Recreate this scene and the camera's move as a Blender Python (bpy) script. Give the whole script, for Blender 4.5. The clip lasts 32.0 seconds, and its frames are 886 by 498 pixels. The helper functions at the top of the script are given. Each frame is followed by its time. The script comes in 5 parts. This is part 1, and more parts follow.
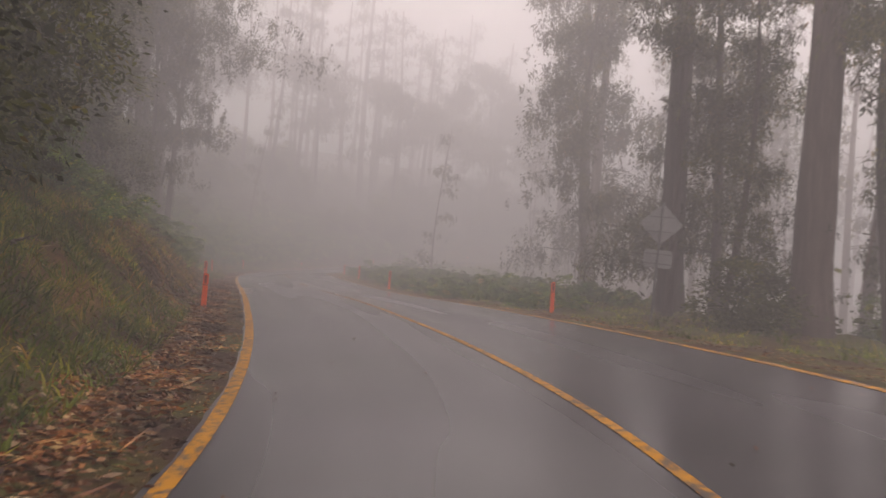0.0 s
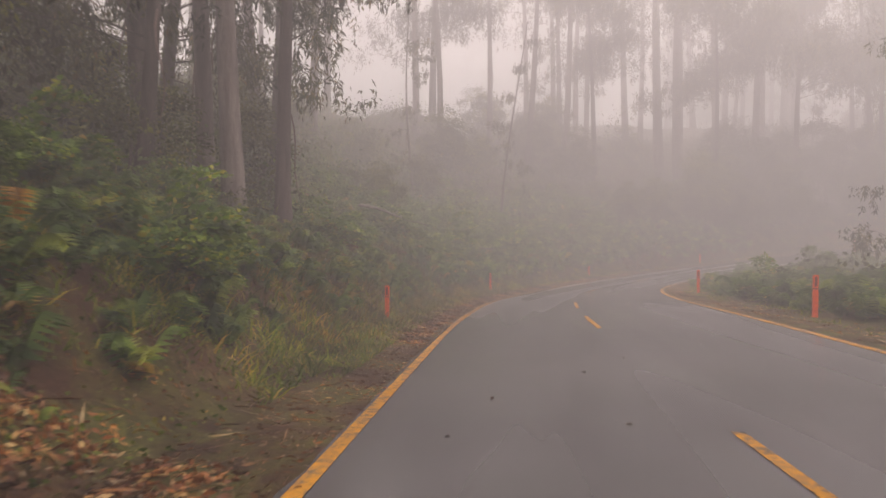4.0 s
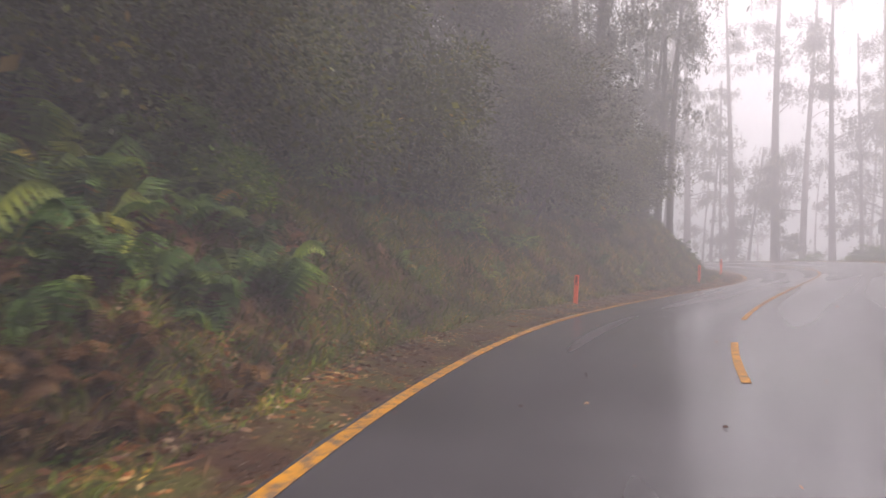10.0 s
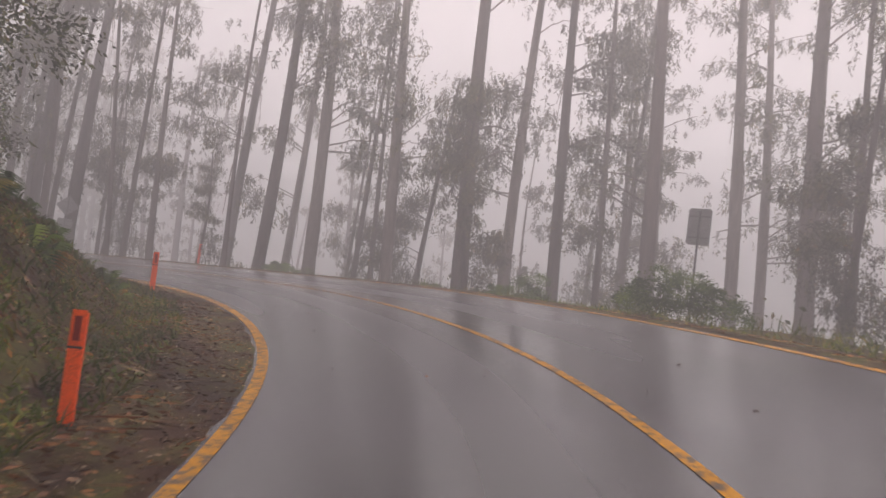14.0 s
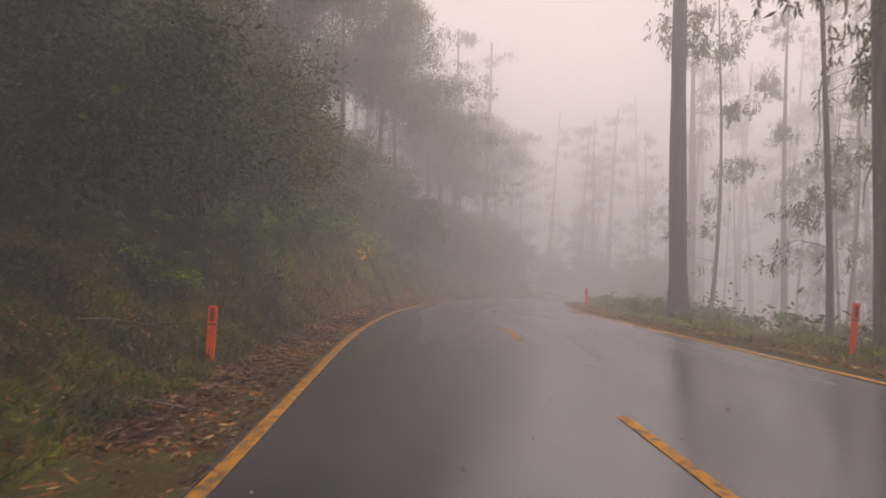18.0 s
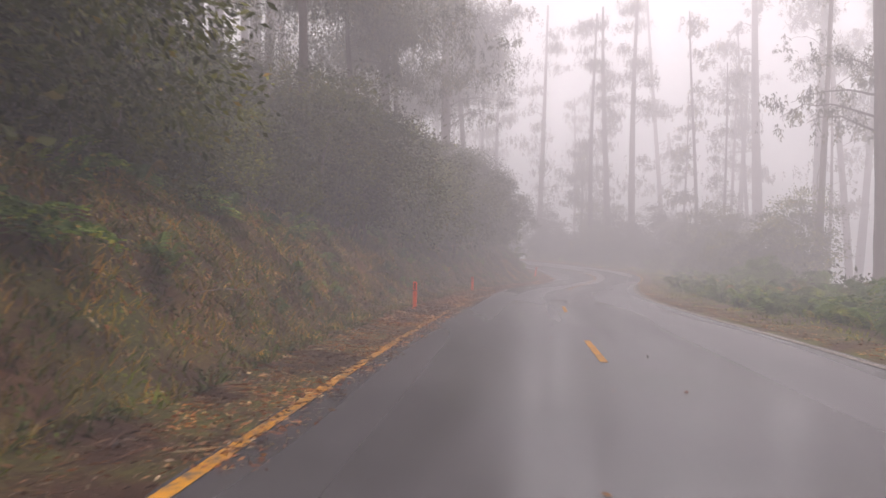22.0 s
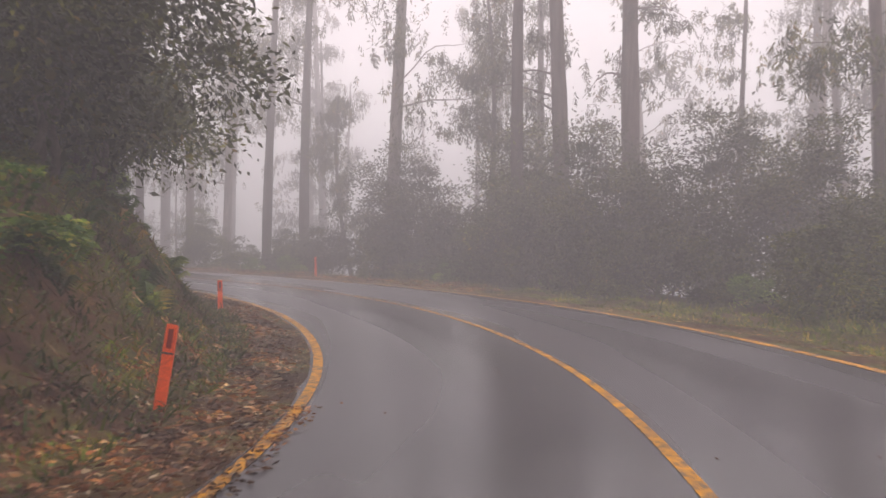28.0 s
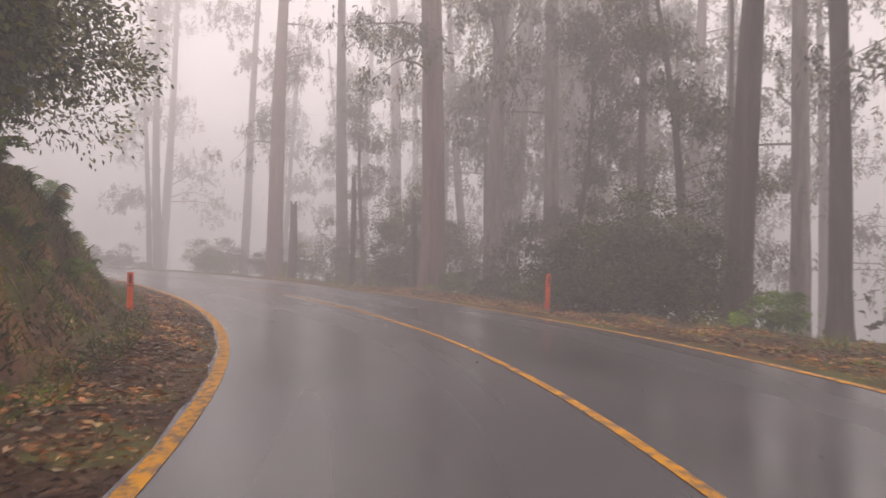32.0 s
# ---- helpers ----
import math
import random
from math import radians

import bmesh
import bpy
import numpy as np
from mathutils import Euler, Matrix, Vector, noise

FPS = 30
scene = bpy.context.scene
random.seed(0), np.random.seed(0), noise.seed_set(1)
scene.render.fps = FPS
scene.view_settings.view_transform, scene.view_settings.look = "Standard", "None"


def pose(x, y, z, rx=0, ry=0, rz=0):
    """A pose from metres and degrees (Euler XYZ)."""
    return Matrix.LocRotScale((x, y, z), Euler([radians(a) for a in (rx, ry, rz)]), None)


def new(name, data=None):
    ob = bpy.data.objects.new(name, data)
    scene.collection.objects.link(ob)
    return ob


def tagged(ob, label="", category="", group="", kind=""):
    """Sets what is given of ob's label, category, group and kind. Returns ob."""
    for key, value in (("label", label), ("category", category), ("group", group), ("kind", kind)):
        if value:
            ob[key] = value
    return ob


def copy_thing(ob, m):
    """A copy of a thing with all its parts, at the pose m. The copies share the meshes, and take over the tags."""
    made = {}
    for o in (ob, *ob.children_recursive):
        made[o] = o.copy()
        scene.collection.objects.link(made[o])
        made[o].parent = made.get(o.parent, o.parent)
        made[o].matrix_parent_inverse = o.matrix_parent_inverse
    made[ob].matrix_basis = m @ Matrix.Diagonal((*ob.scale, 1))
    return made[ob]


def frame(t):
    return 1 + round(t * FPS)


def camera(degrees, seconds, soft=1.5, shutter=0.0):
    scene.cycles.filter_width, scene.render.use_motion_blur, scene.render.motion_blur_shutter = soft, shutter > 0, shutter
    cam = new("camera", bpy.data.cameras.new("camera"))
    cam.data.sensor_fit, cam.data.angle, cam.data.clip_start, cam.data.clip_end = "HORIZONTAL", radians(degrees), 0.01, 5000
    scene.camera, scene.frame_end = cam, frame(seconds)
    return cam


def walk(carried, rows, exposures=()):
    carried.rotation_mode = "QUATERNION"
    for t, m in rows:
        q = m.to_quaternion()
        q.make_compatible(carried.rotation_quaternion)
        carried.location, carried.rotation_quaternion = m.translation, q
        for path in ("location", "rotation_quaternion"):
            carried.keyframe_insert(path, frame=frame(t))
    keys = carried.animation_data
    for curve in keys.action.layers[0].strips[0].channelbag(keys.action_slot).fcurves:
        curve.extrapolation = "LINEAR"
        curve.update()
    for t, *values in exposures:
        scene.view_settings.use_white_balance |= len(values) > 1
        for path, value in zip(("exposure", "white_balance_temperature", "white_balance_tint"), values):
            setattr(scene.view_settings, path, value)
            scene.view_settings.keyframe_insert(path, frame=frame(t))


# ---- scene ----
# The camera: in a car on a wet mountain road in cloud
cam = camera(65.9, 32.0, shutter=0.18)
walk(cam, [
    (0.0, pose(-0.37, 0.08, 0.98, 90 + -0.43, -4.89, -0.28)),
    (0.5, pose(-0.42, 3.69, 0.89, 90 + -0.65, -4.93, 7.05)),
    (1.0, pose(-0.99, 7.34, 0.81, 90 + -0.71, -4.15, 13.49)),
    (1.5, pose(-1.88, 11.02, 0.73, 90 + -0.73, -3.11, 18.21)),
    (2.0, pose(-2.94, 14.69, 0.62, 90 + -1.13, -2.66, 21.44)),
    (2.5, pose(-4.11, 18.37, 0.47, 90 + -1.36, -1.88, 23.33)),
    (3.0, pose(-5.27, 22.06, 0.28, 90 + -1.20, -0.81, 23.52)),
    (3.5, pose(-6.37, 25.82, 0.10, 90 + -1.18, 0.07, 22.64)),
    (4.0, pose(-7.55, 29.73, -0.12, 90 + -1.18, -0.06, 21.79)),
    (4.5, pose(-8.84, 33.84, -0.33, 90 + -1.20, -1.04, 20.93)),
    (5.0, pose(-10.15, 38.17, -0.53, 90 + -1.25, -2.17, 19.93)),
    (5.5, pose(-11.45, 42.75, -0.72, 90 + -1.29, -2.65, 18.61)),
    (6.0, pose(-12.67, 47.55, -0.91, 90 + -1.26, -2.34, 16.87)),
    (6.5, pose(-13.61, 52.54, -1.09, 90 + -0.84, -1.77, 14.33)),
    (7.0, pose(-14.22, 57.60, -1.27, 90 + -0.42, -1.94, 10.15)),
    (7.5, pose(-14.40, 62.68, -1.44, 90 + 0.01, -1.82, 5.72)),
    (8.0, pose(-14.08, 67.67, -1.55, 90 + 0.47, -2.58, 0.07)),
    (8.5, pose(-13.29, 72.56, -1.57, 90 + 1.16, -3.66, -6.62)),
    (9.0, pose(-11.95, 77.29, -1.49, 90 + 1.98, -4.23, -13.73)),
    (9.5, pose(-9.99, 81.75, -1.32, 90 + 2.76, -4.09, -21.39)),
    (10.0, pose(-7.50, 85.87, -1.09, 90 + 3.51, -2.90, -28.87)),
    (10.5, pose(-4.51, 89.55, -0.79, 90 + 4.46, -1.64, -36.51)),
    (11.0, pose(-1.05, 92.67, -0.41, 90 + 5.28, -1.14, -44.20)),
    (11.5, pose(2.65, 95.33, -0.02, 90 + 5.65, -1.17, -50.46)),
    (12.0, pose(6.45, 97.63, 0.35, 90 + 5.63, -1.88, -54.85)),
    (12.5, pose(10.25, 99.67, 0.73, 90 + 5.79, -2.65, -57.07)),
    (13.0, pose(13.96, 101.64, 1.09, 90 + 5.67, -3.69, -57.85)),
    (13.5, pose(17.55, 103.65, 1.40, 90 + 5.33, -5.26, -56.56)),
    (14.0, pose(20.93, 105.74, 1.71, 90 + 4.80, -6.46, -53.18)),
    (14.5, pose(23.92, 108.07, 2.01, 90 + 4.11, -7.19, -47.73)),
    (15.0, pose(26.48, 110.68, 2.28, 90 + 3.52, -7.61, -40.39)),
    (15.5, pose(28.54, 113.56, 2.52, 90 + 3.28, -7.88, -31.30)),
    (16.0, pose(30.10, 116.70, 2.75, 90 + 3.43, -7.90, -20.51)),
    (16.5, pose(31.14, 120.15, 2.94, 90 + 3.27, -6.33, -8.77)),
    (17.0, pose(31.84, 123.78, 3.08, 90 + 2.83, -4.07, 2.11)),
    (17.5, pose(31.64, 127.60, 3.13, 90 + 2.18, -3.29, 10.43)),
    (18.0, pose(30.82, 131.51, 3.14, 90 + 2.17, -2.87, 14.95)),
    (18.5, pose(29.77, 135.62, 3.20, 90 + 1.73, -2.52, 16.83)),
    (19.0, pose(28.61, 139.86, 3.27, 90 + 1.26, -2.13, 17.75)),
    (19.5, pose(27.45, 144.17, 3.32, 90 + 0.77, -1.99, 17.93)),
    (20.0, pose(26.40, 148.54, 3.34, 90 + 0.30, -1.91, 17.21)),
    (20.5, pose(25.49, 152.97, 3.31, 90 + -0.04, -1.66, 16.19)),
    (21.0, pose(24.75, 157.36, 3.26, 90 + 0.09, -1.17, 14.82)),
    (21.5, pose(24.14, 161.64, 3.23, 90 + 0.05, -0.72, 13.36)),
    (22.0, pose(23.65, 165.81, 3.17, 90 + -0.07, -0.36, 11.81)),
    (22.5, pose(23.21, 169.91, 3.11, 90 + -0.05, -0.01, 10.26)),
    (23.0, pose(22.78, 173.98, 3.06, 90 + 0.08, 0.32, 9.60)),
    (23.5, pose(22.36, 178.03, 2.98, 90 + 0.08, 0.50, 9.82)),
    (24.0, pose(21.98, 182.03, 2.90, 90 + -0.05, 0.46, 9.77)),
    (24.5, pose(21.61, 185.99, 2.80, 90 + -0.17, 0.25, 9.38)),
    (25.0, pose(21.33, 189.88, 2.71, 90 + -0.26, -0.02, 8.58)),
    (25.5, pose(21.26, 193.71, 2.63, 90 + -0.12, -0.20, 7.17)),
    (26.0, pose(21.41, 197.50, 2.55, 90 + 0.15, -0.27, 5.21)),
    (26.5, pose(21.74, 201.27, 2.48, 90 + 0.45, -0.29, 2.97)),
    (27.0, pose(22.18, 205.04, 2.42, 90 + 0.81, -0.29, 1.44)),
    (27.5, pose(22.67, 208.83, 2.36, 90 + 1.26, -0.30, 1.67)),
    (28.0, pose(23.02, 212.63, 2.33, 90 + 1.70, -0.42, 3.86)),
    (28.5, pose(22.92, 216.41, 2.29, 90 + 1.99, -0.98, 7.36)),
    (29.0, pose(22.43, 220.04, 2.33, 90 + 2.32, -1.33, 12.09)),
    (29.5, pose(21.61, 223.54, 2.45, 90 + 2.50, -0.97, 18.53)),
    (30.0, pose(20.30, 226.87, 2.63, 90 + 2.45, -0.56, 26.23)),
    (30.5, pose(18.44, 229.94, 2.80, 90 + 2.35, -0.55, 34.17)),
    (31.0, pose(16.12, 232.73, 2.96, 90 + 2.35, -0.77, 42.14)),
    (31.5, pose(13.39, 235.22, 3.12, 90 + 2.35, -1.25, 50.66)),
    (32.0, pose(10.37, 237.36, 3.27, 90 + 2.38, -1.58, 59.14)),
], exposures=[(0.0, -0.04, 6600, 10), (1.0, 0.07, 6700, 10), (3.0, 0.21, 6750, 10), (6.0, 0.39, 6850, 10), (8.0, 0.66, 6150, 10), (10.0, 0.69, 6110, 10), (12.0, 0.18, 6100, 10), (13.0, -0.03, 6220, 10), (16.0, -0.08, 6550, 10), (17.5, -0.11, 6850, 10), (19.0, 0.28, 6600, 10), (20.0, 0.35, 6350, 10), (22.0, 0.37, 6150, 10), (24.0, 0.42, 6080, 10), (25.0, 0.48, 6100, 10), (28.0, 0.26, 6250, 10), (30.0, 0.21, 6350, 10), (32.0, 0.17, 6500, 10)])

# ---- world and light: thick cloud, soft light from the whole sky ----
world = bpy.data.worlds.new("cloud_world")
scene.world = world
world.use_nodes = True
wn, wl = world.node_tree.nodes, world.node_tree.links
wn.clear()
w_out = wn.new("ShaderNodeOutputWorld")
w_sky = wn.new("ShaderNodeTexSky")
w_sky.sky_type, w_sky.sun_disc = "NISHITA", False
w_sky.sun_elevation, w_sky.sun_rotation = radians(50), radians(20)
w_bg = wn.new("ShaderNodeBackground")
w_bg.inputs["Strength"].default_value = 0.1
wl.new(w_sky.outputs[0], w_bg.inputs["Color"])
wl.new(w_bg.outputs[0], w_out.inputs["Surface"])
w_fog = wn.new("ShaderNodeVolumeScatter")
w_fog.inputs["Density"].default_value = 0.0185
w_fog.inputs["Anisotropy"].default_value = 0.08
w_fog.inputs["Color"].default_value = (1.0, 0.97, 0.98, 1)
wl.new(w_fog.outputs[0], w_out.inputs["Volume"])

# added area lamp in place of the bright cloud overhead; all daylight comes from it
lamp = bpy.data.lights.new("sky_stand_in", "AREA")
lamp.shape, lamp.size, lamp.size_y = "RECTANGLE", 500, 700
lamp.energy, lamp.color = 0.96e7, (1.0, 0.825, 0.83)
new("sky_stand_in", lamp).matrix_world = pose(10, 130, 62)

# ---- materials ----


def shader(name, rough=0.6, **values):
    """A node material with its Principled BSDF; returns material, nodes, link function and the BSDF."""
    m = bpy.data.materials.new(name)
    m.use_nodes = True
    nodes, links = m.node_tree.nodes, m.node_tree.links
    bsdf = nodes["Principled BSDF"]
    bsdf.inputs["Roughness"].default_value = rough
    for key, value in values.items():
        bsdf.inputs[key.replace("_", " ")].default_value = value
    return m, nodes, links.new, bsdf


def noise_node(nodes, link, scale, detail=4.0, rough=0.6, coord=None, stretch=None):
    tex = nodes.new("ShaderNodeTexNoise")
    tex.inputs["Scale"].default_value, tex.inputs["Detail"].default_value = scale, detail
    tex.inputs["Roughness"].default_value = rough
    if coord is None:
        coord = nodes.new("ShaderNodeTexCoord").outputs["Object"]
    if stretch:
        mp = nodes.new("ShaderNodeMapping")
        mp.inputs["Scale"].default_value = stretch
        link(coord, mp.inputs["Vector"])
        coord = mp.outputs[0]
    link(coord, tex.inputs["Vector"])
    return tex.outputs["Fac"]


def ramp_node(nodes, link, fac, stops):
    ramp = nodes.new("ShaderNodeValToRGB")
    el = ramp.color_ramp.elements
    while len(el) < len(stops):
        el.new(0.5)
    for e, (p, c) in zip(el, stops):
        e.position, e.color = p, (*c, 1)
    link(fac, ramp.inputs[0])
    return ramp.outputs[0]


def mix_node(nodes, link, fac, a, b, blend="MIX"):
    mx = nodes.new("ShaderNodeMix")
    mx.data_type, mx.blend_type = "RGBA", blend
    if isinstance(fac, (int, float)):
        mx.inputs[0].default_value = fac
    else:
        link(fac, mx.inputs[0])
    for slot, v in ((6, a), (7, b)):
        if isinstance(v, tuple):
            mx.inputs[slot].default_value = (*v, 1)
        else:
            link(v, mx.inputs[slot])
    return mx.outputs[2]


def bump_node(nodes, link, bsdf, height, strength, distance):
    b = nodes.new("ShaderNodeBump")
    b.inputs["Strength"].default_value, b.inputs["Distance"].default_value = strength, distance
    link(height, b.inputs["Height"])
    link(b.outputs[0], bsdf.inputs["Normal"])


def two_tone(name, stops, scale, rough=0.8, fine=30.0, bump=0.4, depth=0.02, stretch=None):
    """A rough natural surface: broad colour change from a coarse noise, grain from a fine one."""
    m, n, link, bsdf = shader(name, rough, Specular_IOR_Level=0.25)
    broad = noise_node(n, link, scale, 5, 0.65, stretch=stretch)
    fine_n = noise_node(n, link, fine, 4, 0.7, stretch=stretch)
    col = ramp_node(n, link, broad, stops)
    grain = ramp_node(n, link, fine_n, [(0.3, (0.55, 0.55, 0.55)), (0.7, (1.25, 1.25, 1.25))])
    link(mix_node(n, link, 1.0, col, grain, "MULTIPLY"), bsdf.inputs["Base Color"])
    bump_node(n, link, bsdf, fine_n, bump, depth)
    return m


def leafy(name, stops, rough=0.45, through_light=0.35, by_object=0.25, patchy=1.1):
    """Leaves: colour by leaf and by plant, some light passing through."""
    m, n, link, bsdf = shader(name, rough, Specular_IOR_Level=0.15)
    geo = n.new("ShaderNodeNewGeometry")
    col = ramp_node(n, link, geo.outputs["Random Per Island"], stops)
    # patches vary leaf tone and stand in for lit and shaded clumps
    patch = ramp_node(n, link, noise_node(n, link, patchy, 3, 0.6), [(0.36, (0.32, 0.36, 0.36)), (0.5, (0.9, 0.9, 0.84)), (0.64, (1.8, 1.6, 0.95))])
    col = mix_node(n, link, 1.0, col, patch, "MULTIPLY")
    info = n.new("ShaderNodeObjectInfo")
    shade = ramp_node(n, link, info.outputs["Random"], [(0.0, (1 - by_object,) * 3), (1.0, (1 + by_object,) * 3)])
    col = mix_node(n, link, 1.0, col, shade, "MULTIPLY")
    link(col, bsdf.inputs["Base Color"])
    tr = n.new("ShaderNodeBsdfTranslucent")
    link(col, tr.inputs["Color"])
    mx = n.new("ShaderNodeMixShader")
    mx.inputs[0].default_value = through_light
    link(bsdf.outputs[0], mx.inputs[1])
    link(tr.outputs[0], mx.inputs[2])
    link(mx.outputs[0], n["Material Output"].inputs["Surface"])
    return m


def make_asphalt():
    m, n, link, bsdf = shader("wet_asphalt", 0.3)
    at = n.new("ShaderNodeAttribute")
    at.attribute_name = "lane"
    grain = noise_node(n, link, 55, 3, 0.7)
    broad = noise_node(n, link, 0.35, 5, 0.6)
    damp = noise_node(n, link, 0.6, 1.5, 0.4, at.outputs["Vector"], (0.08, 1.1, 1))
    col = ramp_node(n, link, broad, [(0.3, (0.032, 0.030, 0.032)), (0.7, (0.068, 0.064, 0.068))])
    gr = ramp_node(n, link, grain, [(0.3, (0.6, 0.6, 0.6)), (0.7, (1.3, 1.3, 1.3))])
    link(mix_node(n, link, 1.0, col, gr, "MULTIPLY"), bsdf.inputs["Base Color"])
    rough = ramp_node(n, link, damp, [(0.3, (0.16, 0.16, 0.16)), (0.7, (0.34, 0.34, 0.34))])
    link(rough, bsdf.inputs["Roughness"])
    bump_node(n, link, bsdf, grain, 0.03, 0.004)
    return m


def make_paint(name, colour, worn):
    m, n, link, bsdf = shader(name, 0.6, Specular_IOR_Level=0.06)
    wear = noise_node(n, link, 9, 6, 0.75)
    big = noise_node(n, link, 1.2, 3, 0.6)
    col = ramp_node(n, link, wear, [(worn - 0.08, (0.07, 0.06, 0.055)), (worn + 0.06, colour)])
    tone = ramp_node(n, link, big, [(0.3, (0.8, 0.8, 0.8)), (0.7, (1.1, 1.1, 1.1))])
    link(mix_node(n, link, 1.0, col, tone, "MULTIPLY"), bsdf.inputs["Base Color"])
    return m


def make_soil():
    """Verge and bank: brown soil, litter, moss; bare clay where the cut is fresh."""
    m, n, link, bsdf = shader("bank_soil", 0.75, Specular_IOR_Level=0.12)
    broad = noise_node(n, link, 0.55, 6, 0.7)
    fine = noise_node(n, link, 14, 5, 0.75)
    green = noise_node(n, link, 1.1, 5, 0.65)
    base = ramp_node(n, link, broad, [(0.3, (0.022, 0.011, 0.006)), (0.5, (0.055, 0.026, 0.013)), (0.7, (0.105, 0.047, 0.022))])
    moss = ramp_node(n, link, fine, [(0.3, (0.032, 0.042, 0.008)), (0.7, (0.095, 0.108, 0.018))])
    fac = ramp_node(n, link, green, [(0.42, (0.0, 0.0, 0.0)), (0.6, (0.75, 0.75, 0.75))])
    col = mix_node(n, link, fac, base, moss)
    clay_at = n.new("ShaderNodeAttribute")
    clay_at.attribute_name = "clay"
    clay = ramp_node(n, link, noise_node(n, link, 3, 6, 0.7), [(0.3, (0.11, 0.045, 0.016)), (0.55, (0.30, 0.13, 0.045)), (0.75, (0.42, 0.21, 0.085))])
    col = mix_node(n, link, clay_at.outputs["Fac"], col, clay)
    gr = ramp_node(n, link, fine, [(0.3, (0.5, 0.5, 0.5)), (0.7, (1.3, 1.3, 1.3))])
    link(mix_node(n, link, 1.0, col, gr, "MULTIPLY"), bsdf.inputs["Base Color"])
    bump_node(n, link, bsdf, fine, 0.8, 0.06)
    return m


ASPHALT = make_asphalt()
YELLOW = make_paint("yellow_line_paint", (0.40, 0.185, 0.012), 0.49)
# worn line whose whitish wet sheen is put into the paint colour
WORN_SHEEN = make_paint("worn_sheen_line_paint", (0.26, 0.235, 0.19), 0.54)
WHITE = make_paint("white_spray_paint", (0.42, 0.41, 0.41), 0.45)
SOIL = make_soil()
BARK = two_tone("gum_bark", [(0.25, (0.035, 0.024, 0.020)), (0.5, (0.085, 0.062, 0.052)), (0.75, (0.16, 0.125, 0.105))], 1.5, 0.85, 18, 0.7, 0.03, (6, 6, 0.6))
BARK_DARK = two_tone("wet_dark_bark", [(0.25, (0.02, 0.015, 0.013)), (0.5, (0.055, 0.041, 0.035)), (0.75, (0.12, 0.092, 0.078))], 1.5, 0.85, 18, 0.7, 0.03, (6, 6, 0.6))
BARK_PALE = two_tone("pale_gum_bark", [(0.3, (0.07, 0.054, 0.046)), (0.5, (0.155, 0.128, 0.110)), (0.7, (0.27, 0.235, 0.205))], 1.2, 0.75, 14, 0.5, 0.02, (5, 5, 0.7))
BARK_RED = two_tone("stripped_red_bark", [(0.3, (0.08, 0.046, 0.037)), (0.55, (0.16, 0.105, 0.087)), (0.75, (0.25, 0.19, 0.16))], 1.4, 0.8, 16, 0.6, 0.03, (6, 6, 0.5))
TWIG = two_tone("dead_wood", [(0.3, (0.06, 0.045, 0.035)), (0.7, (0.19, 0.15, 0.125))], 3, 0.8, 25, 0.4, 0.01)
GUM_LEAF = leafy("gum_leaves", [(0.0, (0.034, 0.044, 0.018)), (0.5, (0.064, 0.075, 0.028)), (0.9, (0.104, 0.106, 0.040)), (1.0, (0.18, 0.115, 0.048))])
SHRUB_LEAF = leafy("shrub_leaves", [(0.0, (0.030, 0.045, 0.008)), (0.6, (0.080, 0.094, 0.014)), (0.95, (0.140, 0.155, 0.022)), (1.0, (0.19, 0.125, 0.038))], 0.45, 0.3, 0.45, 0.7)
DARK_LEAF = leafy("dark_shrub_leaves", [(0.0, (0.020, 0.031, 0.006)), (0.6, (0.056, 0.068, 0.010)), (0.95, (0.112, 0.125, 0.017)), (1.0, (0.16, 0.105, 0.03))], 0.45, 0.25, 0.45, 0.7)
BRIGHT_LEAF = leafy("bright_green_leaves", [(0.0, (0.047, 0.098, 0.014)), (0.6, (0.101, 0.175, 0.026)), (1.0, (0.189, 0.266, 0.048))])
FERN_LEAF = leafy("fern_fronds", [(0.0, (0.058, 0.115, 0.030)), (0.6, (0.120, 0.195, 0.050)), (0.93, (0.200, 0.250, 0.058)), (1.0, (0.308, 0.170, 0.042))], 0.5, 0.45)
FERN_DEAD = leafy("dead_fern_fronds", [(0.0, (0.06, 0.03, 0.014)), (0.6, (0.12, 0.06, 0.026)), (1.0, (0.18, 0.105, 0.045))])
GRASS = leafy("bank_grass", [(0.0, (0.056, 0.091, 0.013)), (0.5, (0.125, 0.176, 0.024)), (0.8, (0.213, 0.202, 0.039)), (1.0, (0.300, 0.208, 0.066))], 0.6)
# browner than GRASS, and darkened for the shade under the trees
GRASS_DULL = leafy("dull_bank_grass", [(0.0, (0.036, 0.058, 0.006)), (0.45, (0.082, 0.112, 0.010)), (0.8, (0.120, 0.100, 0.016)), (1.0, (0.15, 0.080, 0.030))], 0.6)
STRAW = leafy("straw_grass", [(0.0, (0.09, 0.085, 0.014)), (0.5, (0.20, 0.145, 0.028)), (0.85, (0.30, 0.17, 0.045)), (1.0, (0.36, 0.25, 0.09))], 0.6)
CREEPER = leafy("creeping_leaves", [(0.0, (0.03, 0.05, 0.008)), (0.5, (0.075, 0.11, 0.015)), (0.8, (0.11, 0.12, 0.03)), (1.0, (0.14, 0.075, 0.035))], 0.5)
LITTER = leafy("fallen_leaves", [(0.0, (0.060, 0.022, 0.009)), (0.45, (0.165, 0.060, 0.022)), (0.75, (0.265, 0.130, 0.055)), (0.9, (0.28, 0.195, 0.125)), (1.0, (0.36, 0.275, 0.18))], 0.35, 0.1)
